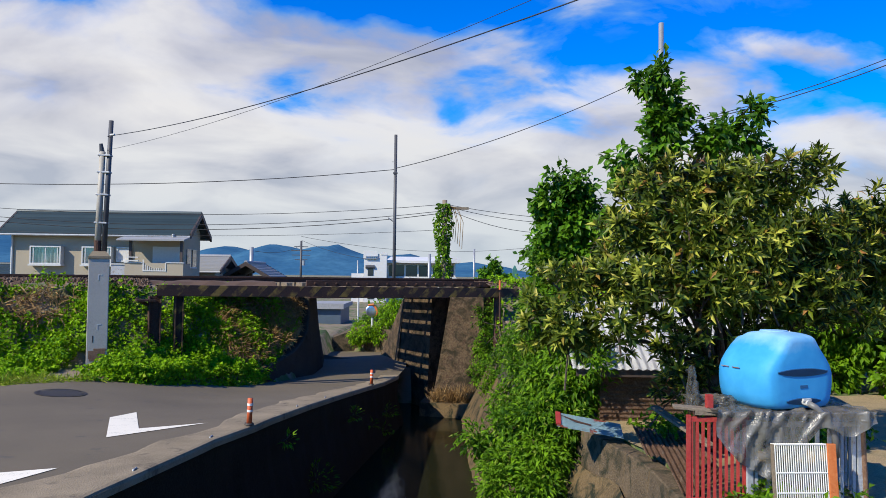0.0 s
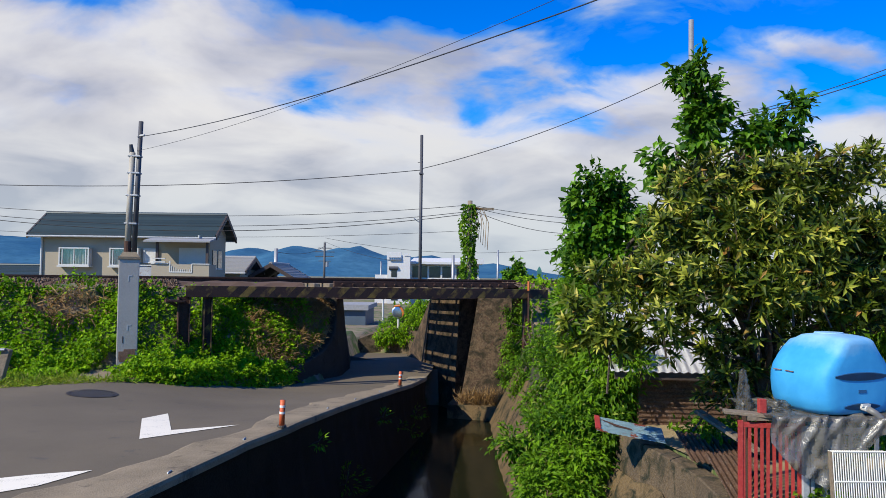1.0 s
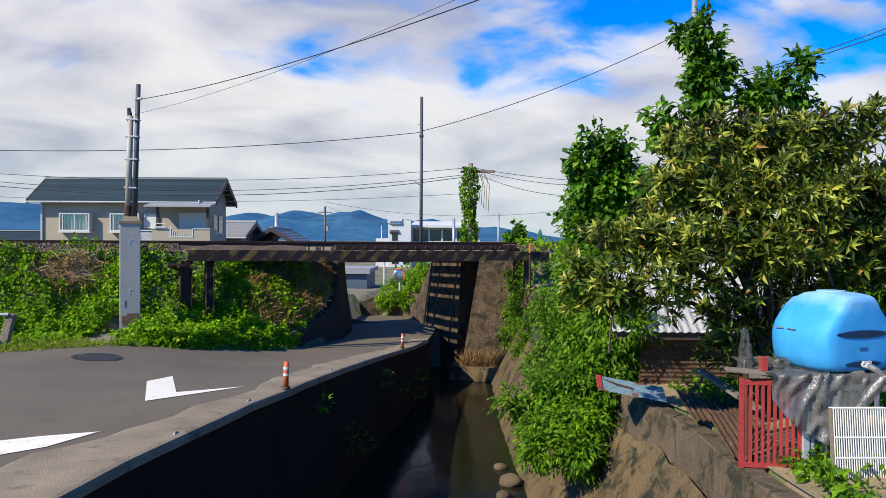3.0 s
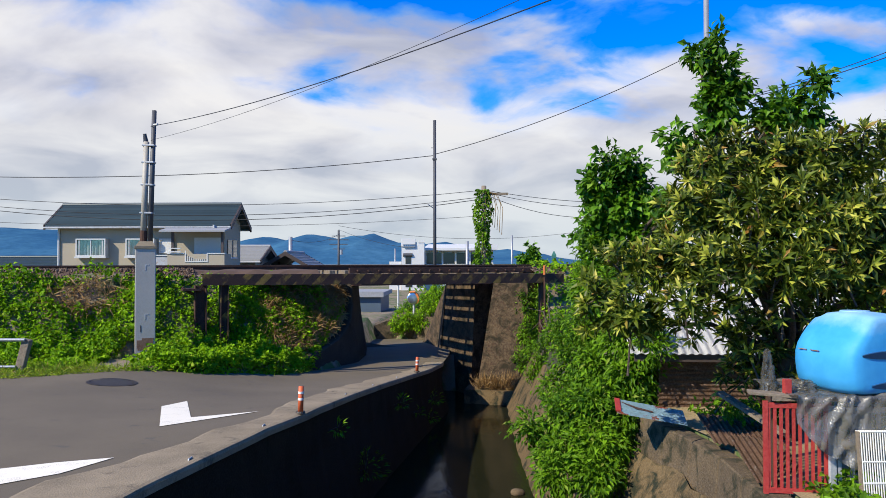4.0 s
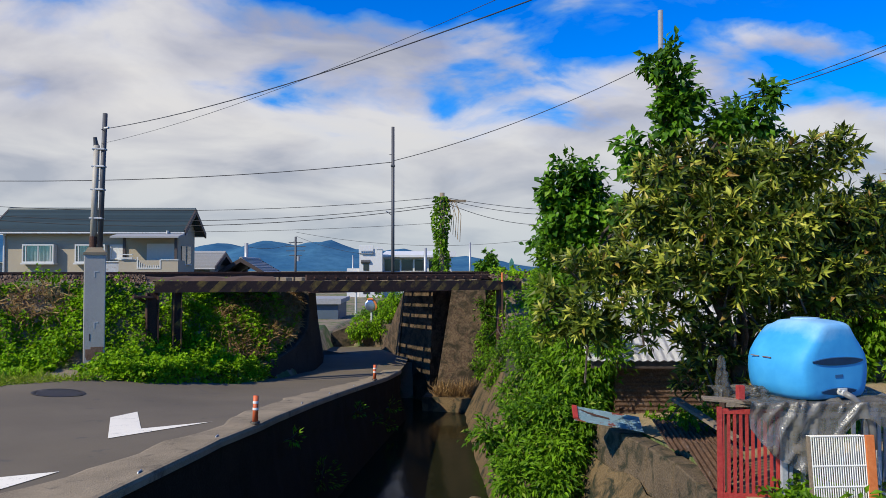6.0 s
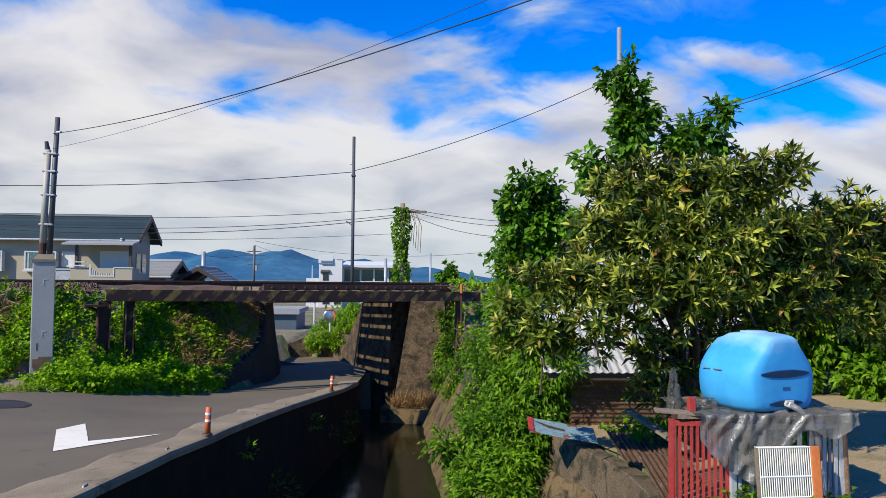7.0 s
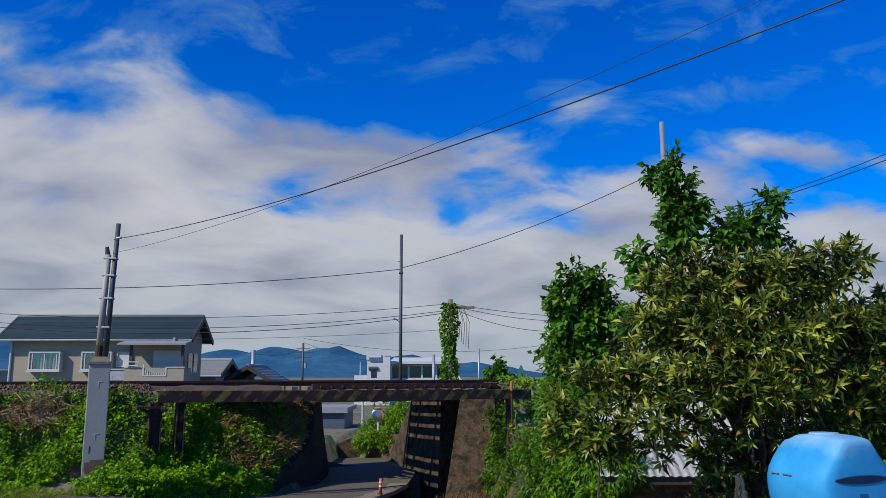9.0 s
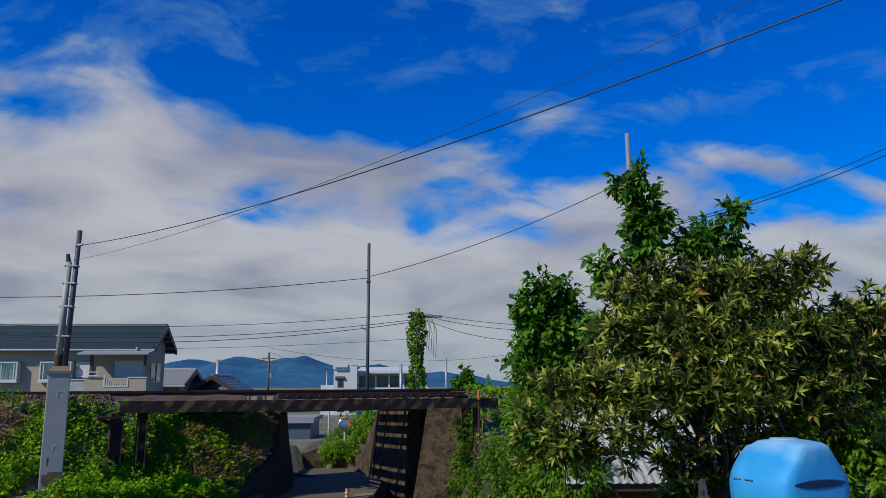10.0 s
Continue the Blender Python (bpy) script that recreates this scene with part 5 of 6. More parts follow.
FAR = [(1.05, 19.5, -0.7, 0.22, 0.25, 0.35), (1.12, 19.6, -0.1, 0.2, 0.2, 0.35), (1.1, 19.8, 0.55, 0.2, 0.2, 0.4), (1.5, 19.8, 0.75, 0.34, 0.28, 0.4), (1.36, 19.4, 0.1, 0.26, 0.31, 0.42), (1.25, 17, -0.25, 0.39, 0.31, 0.41), (0.99, 17, -0.63, 0.2, 0.15, 0.2), (1.53, 16, 0.25, 0.38, 0.39, 0.4), (1.95, 19.9, 0.7, 0.34, 0.3, 0.42)]
bush((1.4, 9.8, -0.3), NEAR, 9500, "lush leafy bush leaning over the stream")
bush((1.5, 10.2, -0.05), NEXT, 6500, "bright green bush of narrow leaves on the bank")
bush((1.35, 13.0, -0.3), MID, 6500, "overgrown green bush beside the stream")
bush((1.5, 17.3, -0.2), FAR, 8500, "creeper-covered bush by the wing wall")

BEHIND = [(-2.45, 25.0, -0.25, 0.22, 0.2, 0.3), (-2.1, 24.9, -0.2, 0.25, 0.2, 0.35), (-1.75, 24.8, -0.15, 0.25, 0.2, 0.4), (-1.5, 24.9, 0.3, 0.25, 0.25, 0.5), (-1.2, 24.6, 0.75, 0.22, 0.25, 0.45), (-2.3, 26.0, 0.0, 0.35, 0.3, 0.25)]
bush((-2.0, 26.2, 0.0), BEHIND, 4600, "sunlit green bush above the wall behind the bridge", "kudzu", leaf=(0.06, 0.12))

# hedge and undergrowth at the back of the yard
for cx, cy in ((5.7, 12.2), (6.4, 11.9), (7.1, 11.8), (7.8, 11.6), (8.5, 11.6), (4.5, 12.6)):
    bl = [(cx + float(rng.normal()) * 0.4, cy + float(rng.normal()) * 0.3, float(z), .55, .5, .35) for z in (0.25, 0.5, 0.85, 1.15, 1.4)]
    bush((cx, cy, 0.0), bl, 5200, "tall green hedge bush at the back of the yard", leaf=(0.09, 0.15), ratio=0.5)
for cx, cy, h in ((5.2, 13.8, 2.0), (7.0, 13.8, 2.2), (9.0, 13.4, 2.0)):
    bl = [(cx + float(rng.normal()) * 0.5, cy + float(rng.normal()) * 0.3, float(z), .7, .5, .45) for z in np.linspace(0.6, h, 6)]
    leafy_tree("background_tree", (cx, cy, 0.0), bl, 3600, "leafy tree behind the yard hedge", leaf=(0.12, 0.2), r=0.07)

for px, py, top, wd in ((5.4, 66, 3.2, 0.9), (7.2, 75, 2.0, 1.2)):
    leafy_tree("background_tree", (px, py, -1.4), [(px, py, top - 1.2, wd, wd, 1.0), (px - wd * 0.6, py, top - 2.2, wd, wd, 0.9), (px + wd * 0.7, py, top - 2.4, wd, wd, 0.9), (px, py, top - 0.5, wd * 0.5, wd * 0.5, 0.6)], 1500, "distant rounded green tree beyond the railway", leaf=(0.3, 0.5), r=0.12)


def build_vine():
    v = thing("vine", (0.47, 32.4, 1.2), "climbing vine wrapped round an old pole", "vine")
    n = 1500
    z = rng.uniform(-1.2, 3.5, n)
    th = rng.uniform(0, math.tau, n)
    r = 0.1 + rng.random(n) * 0.2 * (1 + 0.5 * np.sin(z * 3))
    p = np.stack([np.cos(th) * r - 0.05, np.sin(th) * r, z], 1)
    leaves("foliage", p, np.stack([np.cos(th), np.sin(th), -0.6 + 0 * z], 1), rng.normal(size=(n, 3)) + (0, -0.5, 0.8), rng.uniform(0.1, 0.2, n), rng.uniform(0.08, 0.14, n), M["bush"], v)
    st = bmesh.new()
    for k in range(7):
        x = 0.2 + 0.16 * k * 0.6
        run(st, [(0.1, -0.12, 3.4), (x * 0.7, -0.1, 3.3), (x, -0.1, 2.9 - 0.2 * k % 0.5), (x - 0.05, -0.1, 2.2 - 0.1 * k)], 0.012, 4)
    part("stems", st, M["straw"], v)


build_vine()

# ground cover on the embankment


def cover(name, count, xr, yr, keep, mat, leaf, ratio, lift, label, category, up_share=0.8):
    x, y = rng.uniform(*xr, count), rng.uniform(*yr, count)
    s = (x - RAIL_P[0]) * RAIL_N[0] + (y - RAIL_P[1]) * RAIL_N[1]
    k = (keep(x, y, s) > rng.random(count)) & ~((np.abs(x + 6.1) < 0.27) & (y > 13.0) & (y < 14.5))
    x, y = x[k], y[k]
    n = len(x)
    lump = np.array([noise.noise(Vector((a * 1.6, b * 1.6, 0))) for a, b in zip(x, y)])
    fine = np.array([noise.noise(Vector((a * 4.2, b * 4.2, 3.0))) for a, b in zip(x, y)])
    z = land(x, y) + lift * np.clip(0.45 + 0.9 * lump + 0.7 * fine, 0.05, 1.6) * rng.random(n) ** 0.45
    w = rng.normal(size=(n, 3)) * 0.6 + np.array((0.05, -0.55, -0.1))
    u = rng.normal(size=(n, 3)) * 0.4 + np.array((-0.1, -0.45, up_share))
    L = rng.uniform(*leaf, n)
    return tagged(leaves(name, np.stack([x, y, z], 1), w, u, L, L * ratio, M[mat], None, 0.15), label, category, kind="stuff")


def patchy(x, y, s, f=0.55, seed=0.0):
    return np.array([noise.noise(Vector((a * f, b * f, seed))) for a, b in zip(x, y)])


def on_slope(x, y, s):
    free = (x < road_left(y) - 0.15) & (y > 13.1 + 0 * x) & (s > np.where(x > -5.0, 0.9, 1.85)) & (s < 7.0)
    return free * np.where(patchy(x, y, s, 0.8, 4.0) > 0.32, 0.6, 1.0) * np.where(((x + 7.45) / 0.6) ** 2 + ((s - 2.25) / 0.27) ** 2 < 1, 0.04, 1.0) * np.where((x > -4.6) & (s < 2.9), 0.75, 1.0)


cover("creeper_cover", 130000, (-13, -2.9), (12.5, 20), on_slope, "kudzu", (0.045, 0.09), 0.85, 0.4, "dense green creeper covering the railway embankment", "creeper")
cover("weed_cover", 34000, (-13, -2.9), (11.4, 15), lambda x, y, s: (x < grass_edge(y) - 0.12) * (y > 12.65) * (s > 3.1) * (np.abs(x + 6.0) > 0.3 + 0.3 * rng.random(len(x))), "kudzu", (0.045, 0.08), 0.65, 0.22, "low leafy weeds at the embankment foot", "weeds")
cover("grass_verge", 140000, (-14, -3.0), (9.5, 16.5), lambda x, y, s: (x < grass_edge(y) + 0.06) * ((y < 12.9) | (x > grass_edge(y) - 0.35)) * (s > 2.0) * 1.0, "grass", (0.09, 0.19), 0.1, 0.05, "yellow-green grass verge along the lane", "grass", 0.2)
cover("creeper_cover", 16000, (-4.6, -3.0), (15.6, 19.3), lambda x, y, s: (x < road_left(y) - 0.12) * (s > 0.8) * np.where(patchy(x, y, s, 1.6, 2.0) > -0.1, 0.3, 1.0), "kudzu", (0.045, 0.085), 0.85, 0.25, "green creeper at the end of the embankment", "creeper")
cover("weed_cover", 16000, (-5.2, -3.1), (12.6, 17.2), lambda x, y, s: (x < road_left(y) - 0.06) * 1.0, "kudzu", (0.045, 0.085), 0.7, 0.2, "low green weeds between embankment and lane", "weeds")
cover("dry_grass", 16000, (-9, -6), (13, 19), lambda x, y, s: (((x + 7.45) / 0.62) ** 2 + ((s - 2.25) / 0.29) ** 2 < 1) * 1.0, "straw", (0.18, 0.4), 0.07, 0.16, "patch of dead brown stalks on the embankment", "dry grass")
cover("dry_grass", 26000, (-4.7, -3.0), (16.4, 19.3), lambda x, y, s: (s > 0.3) * (x < road_left(y) - np.interp(y, [17.0, 18.2], [0.32, 0.12])) * np.where((patchy(x, y, s, 1.6, 2.0) > -0.1) | (x > -3.75), 1.0, 0.15), "straw", (0.1, 0.26), 0.09, 0.12, "dry straw and grass at the embankment end", "dry grass")
cover("weed_cover", 5000, (-10, -3.2), (14, 21), lambda x, y, s: (s > 1.78) * (s < 2.1) * (patchy(x, y, s, 0.9, 9.0) > 0.0), "kudzu", (0.05, 0.09), 0.5, 0.1, "ragged weeds along the ballast edge", "weeds")
cover("weed_cover", 5000, (-4.2, 1.0), (24.9, 27.5), lambda x, y, s: (y > 25.35) * (x > -2.35) * 1.0, "bush", (0.09, 0.16), 0.4, 0.7, "green weeds on top of the wall behind the bridge", "weeds")
cover("weed_cover", 5000, (1.4, 5.0), (16.5, 22), lambda x, y, s: (s > -1.5) * 1.0, "kudzu", (0.07, 0.13), 0.7, 0.35, "green creeper on the bank beyond the stream", "creeper")
cover("weed_cover", 5000, (-9, 9), (27, 34), lambda x, y, s: (x > -2.6) * 1.0, "bush", (0.15, 0.3), 0.4, 0.8, "rough grass field beyond the railway", "weeds")
n = 520
x = rng.uniform(-0.1, 1.1, n)
y = 19.68 - 0.24 * x - rng.uniform(0.0, 0.22, n)
g = rng.normal(size=(n, 3)) * 0.35 + np.array((0, -0.1, 1.0))
tagged(leaves("grass_tuft", np.stack([x, y, np.full(n, -1.43)], 1), g, rng.normal(size=(n, 3)), rng.uniform(0.2, 0.5, n), np.full(n, 0.018), M["straw"], None, 0.25), "tall dry yellow grass under the wing wall", "grass", kind="stuff")

# ---------------------------------------------------------------- road furniture


def bollard(at, tilt=0.0):
    b = thing("bollard", at, "short orange rubber post with white bands on the kerb", "bollard", "kerb posts")
    b.matrix_basis = pose(*at, 0, tilt, 0)
    part("post", tubed((0, 0, 0.015), (0, 0, 0.29), 0.031, 0.029, 14), M["bollard"], b, smooth=True)
    part("base_ring", tubed((0, 0, 0), (0, 0, 0.018), 0.055, 0.048, 14), M["iron"], b)
    for z in (0.14, 0.21):
        part("reflective_band", tubed((0, 0, z), (0, 0, z + 0.025), 0.0325, 0.0322, 14), M["reflect"], b)
    return b


for y, off in ((9.42, 0.045), (16.0, 0.035), (23.6, 0.2)):
    e = float(edge_left(y)) - off
    bollard((e, y, float(road_z(e, y)) + 0.045), 1.5)


def build_manhole():
    cx, cy = -5.33, 11.58
    m = thing("manhole_cover", (cx, cy, 0), "round cast iron manhole cover set in the asphalt", "manhole cover")

    def ring(r0, r1, lift):
        v, f, n = [], [], 40
        for r in (r0, (r0 + r1) / 2, r1):
            for k in range(n):
                x, y = math.cos(k * math.tau / n) * r, math.sin(k * math.tau / n) * r
                v.append((x, y, float(road_z(cx + x, cy + y)) + 0.012 + lift))
        for a in (0, n):
            f += [(a + k, a + n + k, a + n + (k + 1) % n, a + (k + 1) % n) for k in range(n)]
        return v, [tuple(q[::-1]) for q in f]
    for name, r0, r1, lift in (("frame", 0.285, 0.33, 0.006), ("lid", 0.004, 0.275, 0.005)):
        v, f = ring(r0, r1, lift)
        sheet(name, v, f, M["iron"], m)


build_manhole()


def marking(name, pts, label):
    v = [(x, y, float(road_z(x, y)) + 0.018) for x, y in pts]
    ob = sheet(name, v, [tuple(range(len(v)))], M["line"])
    return tagged(ob, label, "road marking", kind="structure")


marking("road_marking", [(-3.48, 8.65), (-2.77, 9.72), (-3.38, 9.25), (-3.9, 10.56), (-4.0, 10.0)], "worn white painted arrow on the asphalt")
marking("road_marking_2", [(-4.9, 5.6), (-3.56, 6.93), (-3.36, 7.41), (-3.78, 7.24), (-5.4, 6.3)], "white painted arrow head on the asphalt")

# cast-in lifting lugs on the coping
for y in (7.3, 8.6, 11.5, 13.0, 14.6):
    e = float(edge_left(y)) - 0.09
    bm = bmesh.new()
    run(bm, [(0, -0.045, -0.01), (0, -0.035, 0.012), (0, 0.035, 0.012), (0, 0.045, -0.01)], 0.008, 6)
    ob = part("lifting_lug", bm, M["steel"])
    ob.matrix_basis = pose(e, y, float(road_z(e, y)) + 0.03)
    tagged(ob, "small steel lug cast into the concrete coping", "lug", "coping lugs")


def build_fence():
    f = thing("guard_fence", (-7.1, 12.35, 0.0), "short old guard fence with a leaning timber post", "fence")
    part("post", boxed((-0.06, -0.05, -0.1), (0.06, 0.05, 0.52), 0.012, pose(0, 0, 0, 0, 14, 0)), M["wood"], f)
    part("rail", tubed((0.12, -0.06, 0.5), (-1.9, -0.25, 0.52), 0.025), M["steel"], f)
    part("rail", tubed((-0.02, -0.06, 0.1), (-1.9, -0.25, 0.12), 0.02), M["steel"], f)
    part("post", boxed((-1.96, -0.3, -0.1), (-1.84, -0.2, 0.54), 0.012), M["wood"], f)


build_fence()

# weeds growing from the canal wall
for x, y, z, r, n in ((-1.93, 11.76, -1.3, 0.34, 130), (-1.62, 14.02, -0.78, 0.17, 45), (-1.16, 16.8, -1.2, 0.2, 50), (-2.08, 10.32, -0.4, 0.12, 30), (-1.2, 16.62, -1.55, 0.18, 50), (-1.4, 15.44, -1.2, 0.11, 30)):
    b = thing("wall_weed", (x + 0.12, y, z), "spindly green weed growing from the stream wall", "weed", "wall weeds")
    st = bmesh.new()
    run(st, [(-0.12, 0, 0), (0.0, -0.05, 0.06), (0.05, -0.08, r)], 0.006, 4)
    part("stem", st, M["bark"], b)
    d = ball(n)
    leaves("foliage", np.abs(d) * (0.3, -0.2, 0.4) * r + d * r * 0.5, d + (0.4, -0.2, 0.1), ball(n) + (0, -0.3, 0.8), rng.uniform(0.04, 0.12, n), rng.uniform(0.01, 0.035, n), M["bush"], b)

# ---------------------------------------------------------------- right bank


def corrugated(w, h, pitch=0.076, depth=0.018, along="x", cols=6, sag=0.0):
    """A wavy sheet in its own plane: x across, y up; waves run along y (or along x)."""
    bm = bmesh.new()
    n = int((w if along == "x" else h) / pitch * cols)
    m = 6
    rows = []
    for i in range(n + 1):
        s = i / n
        row = []
        for j in range(m + 1):
            t = j / m
            z = depth * 0.5 * math.sin(s * (w if along == "x" else h) / pitch * math.tau) - sag * math.sin(t * math.pi)
            p = (s * w, t * h, z) if along == "x" else (t * w, s * h, z)
            row.append(bm.verts.new(p))
        rows.append(row)
    for a, b in zip(rows, rows[1:]):
        for j in range(m):
            bm.faces.new((a[j], b[j], b[j + 1], a[j + 1]))
    made = bmesh.ops.solidify(bm, geom=list(bm.faces), thickness=0.0015)
    return bm


def build_bank():
    """Two-tier concrete bank: a low wall on a battered, weathered face."""
    for name, y0, y1, mat, label in (("bank", 10.0, 21.1, M["mossbank"], "dark mossy stream bank under the bushes"),):
        ys = np.arange(y0, y1, 0.2)
        v = []
        for y in ys:
            e = float(edge_right(y))
            k = 0.02 * math.sin(y * 5.3)
            row = [(e + 0.3, -0.35), (e + 0.24, -0.02 + k), (e + 0.02, -0.02 + k), (e, -0.05 + k), (e - 0.04, -0.36 + k), (e - 0.05, -0.37), (e - 0.12, -0.4)]
            v += [(x + 0.02 * noise.noise(Vector((y * 2, i * 3.0, 0))), float(y), z) for i, (x, z) in enumerate(row)]
        n = 7
        f = [(j * n + i, (j + 1) * n + i, (j + 1) * n + i + 1, j * n + i + 1) for j in range(len(ys) - 1) for i in range(n - 1)]
        tagged(sheet(name, v, f, mat), label, "bank", kind="structure")
    w = thing("bank_wall", (0, 0, 0), "weathered concrete block wall topping the stream bank", "wall", kind="structure")
    y = 1.0
    while y < 10.0:
        a, b = float(edge_right(y)), float(edge_right(y + 0.6))
        bm = bmesh.new()
        j = 0.015 * math.sin(y * 11)
        prism(bm, [(a - 0.04 + j, y, -0.42), (a + 0.2, y, -0.42), (b + 0.2, y + 0.588, -0.42), (b - 0.04 + j, y + 0.588, -0.42)],
              [(a + j, y, -0.02 + j), (a + 0.2, y, -0.02 + j), (b + 0.2, y + 0.588, -0.02 + j), (b + j, y + 0.588, -0.02 + j)])
        bmesh.ops.bevel(bm, geom=list(bm.edges), offset=0.012, segments=1, affect="EDGES")
        part("block", bm, M["bank"], w)
        y += 0.6
    ys = np.arange(1.0, 21.1, 0.25)
    v = []
    for y in ys:
        e = float(edge_right(y))
        for i in range(8):
            t = i / 7
            w = noise.fractal(Vector((y * 1.6, t * 3.0, 5.0)), 1.0, 2.0, 4) * 0.06
            v.append((e - 0.07 - 0.8 * t + w, float(y), -0.37 - 1.6 * t + w))
    f = [(j * 8 + i, (j + 1) * 8 + i, (j + 1) * 8 + i + 1, j * 8 + i + 1) for j in range(len(ys) - 1) for i in range(7)]
    tagged(sheet("bank_face", v, f, M["wetbank"], None, True), "sloping weathered brown bank face above the water", "bank", kind="structure")


build_bank()
strip("pavement", lambda y: np.linspace(edge_right(y) + 0.22, 14, 16), np.arange(4, 11.9, 0.3), lambda x, y: 0.012 + 0.02 * np.sin(x * 1.7 + y) * np.cos(y * 1.3), M["soil"], "bare sandy earth of a yard", "yard")

ob = part("corrugated_sheet", corrugated(0.42, 1.1, along="x", pitch=0.05), M["rustsheet"])
ob.matrix_basis = pose(1.70, 6.75, 0.02, 6, 4, -8)
tagged(ob, "rust-brown corrugated iron sheet lying on the ground", "corrugated sheet", "scrap sheets")
ob = part("corrugated_sheet", corrugated(0.62, 1.0, along="x", pitch=0.05), M["rustsheet"])
ob.matrix_basis = pose(1.74, 7.8, 0.06, 4, 3, -8)
tagged(ob, "shaded rusty corrugated sheet under the tree", "corrugated sheet", "scrap sheets")
ob = part("corrugated_sheet", corrugated(0.68, 0.34, along="y", pitch=0.036, depth=0.012), M["bluesheet"])
ob.matrix_basis = pose(1.06, 8.62, 0.16, 14, 9, -6)
tagged(ob, "faded blue corrugated sheet with peeling red paint", "corrugated sheet", "scrap sheets")
part("peeled_edge", boxed((-0.006, 0.06, -0.01), (0.045, 0.345, 0.013), 0.003), M["redrack"], ob, "red painted edge strip")
# no hole is cut: the dark of the tear's gap is a thin strip
tear = bmesh.new()
prism(tear, [(0.05, 0.27, 0.009), (0.2, 0.16, 0.009), (0.36, 0.14, 0.009), (0.36, 0.17, 0.009), (0.22, 0.2, 0.009)], [(0.05, 0.27, 0.013), (0.2, 0.16, 0.013), (0.36, 0.14, 0.013), (0.36, 0.17, 0.013), (0.22, 0.2, 0.013)])
part("rust_streak", tear, M["rust"], ob, "tear in the sheet, its dark gap laid on as a strip")
ob = part("plank", boxed((0, -0.05, 0), (0.75, 0.05, 0.03), 0.005), M["wood"])
ob.matrix_basis = pose(2.0, 8.45, 0.38, 0, 20, -60)
tagged(ob, "grey weathered plank leaning by the shed", "plank")
ob["category"] = "plank"


def build_shed():
    s = thing("shed", (1.75, 9.7, -0.05), "small rusty corrugated iron shed with a zinc roof", "shed", turn=-3)
    wall = part("wall", corrugated(2.4, 0.68, pitch=0.05, depth=0.012, along="y"), M["rustsheet"], s)
    wall.matrix_basis = pose(0, 0, 0, 90, 0, 0)
    side = part("side_wall", corrugated(1.6, 0.68, pitch=0.05, depth=0.012, along="y"), M["rustsheet"], s)
    side.matrix_basis = pose(0.0, 0, 0, 90, 0, 90)
    roof = part("roof", corrugated(2.8, 1.7, pitch=0.09), M["whitesheet"], s)
    roof.matrix_basis = pose(-0.35, -0.25, 0.69, 25, 0, 0)
    part("fascia", boxed((-0.3, -0.2, 0.6), (2.5, -0.16, 0.68)), M["brown"], s)


build_shed()


def lathe_tank():
    """Lying farm tank: flat top, sloping shoulders, bulging sides and rounded ends."""
    bm = bmesh.new()
    half = [(0.0, 0.56), (0.08, 0.56), (0.125, 0.555), (0.15, 0.54), (0.21, 0.475), (0.265, 0.41), (0.31, 0.345), (0.332, 0.28), (0.335, 0.21), (0.325, 0.12), (0.305, 0.05), (0.265, 0.012), (0.19, 0.0), (0.08, 0.0)]
    outline = half + [(0.0, 0.0)] + [(-y, z) for y, z in half[:0:-1]]
    n, rings = len(outline), []
    for x, k in [(-0.16, 0.5), (-0.155, 0.64), (-0.135, 0.76), (-0.1, 0.88), (-0.04, 0.96), (0.03, 1.0), (0.14, 1.0), (0.24, 0.99), (0.31, 0.97), (0.36, 0.945), (0.4, 0.91), (0.43, 0.865), (0.45, 0.79), (0.456, 0.6)]:
        drop = (1 - k) * 0.16
        rings.append([bm.verts.new((x, y * k * 1.05, drop + z * (0.4 + 0.6 * k) + (0.035 * float(ease(x, 0.0, 0.05) * ease(z, 0.46, 0.53)) - 0.012 * float(ease(z, 0.46, 0.53))))) for y, z in outline])
    for r0, r1 in zip(rings, rings[1:]):
        for k in range(n):
            bm.faces.new((r0[k], r0[(k + 1) % n], r1[(k + 1) % n], r1[k]))
    bm.faces.new(rings[0])
    bm.faces.new(rings[-1][::-1])
    bmesh.ops.recalc_face_normals(bm, faces=bm.faces)
    return bm


TANK_TURN = -72.0


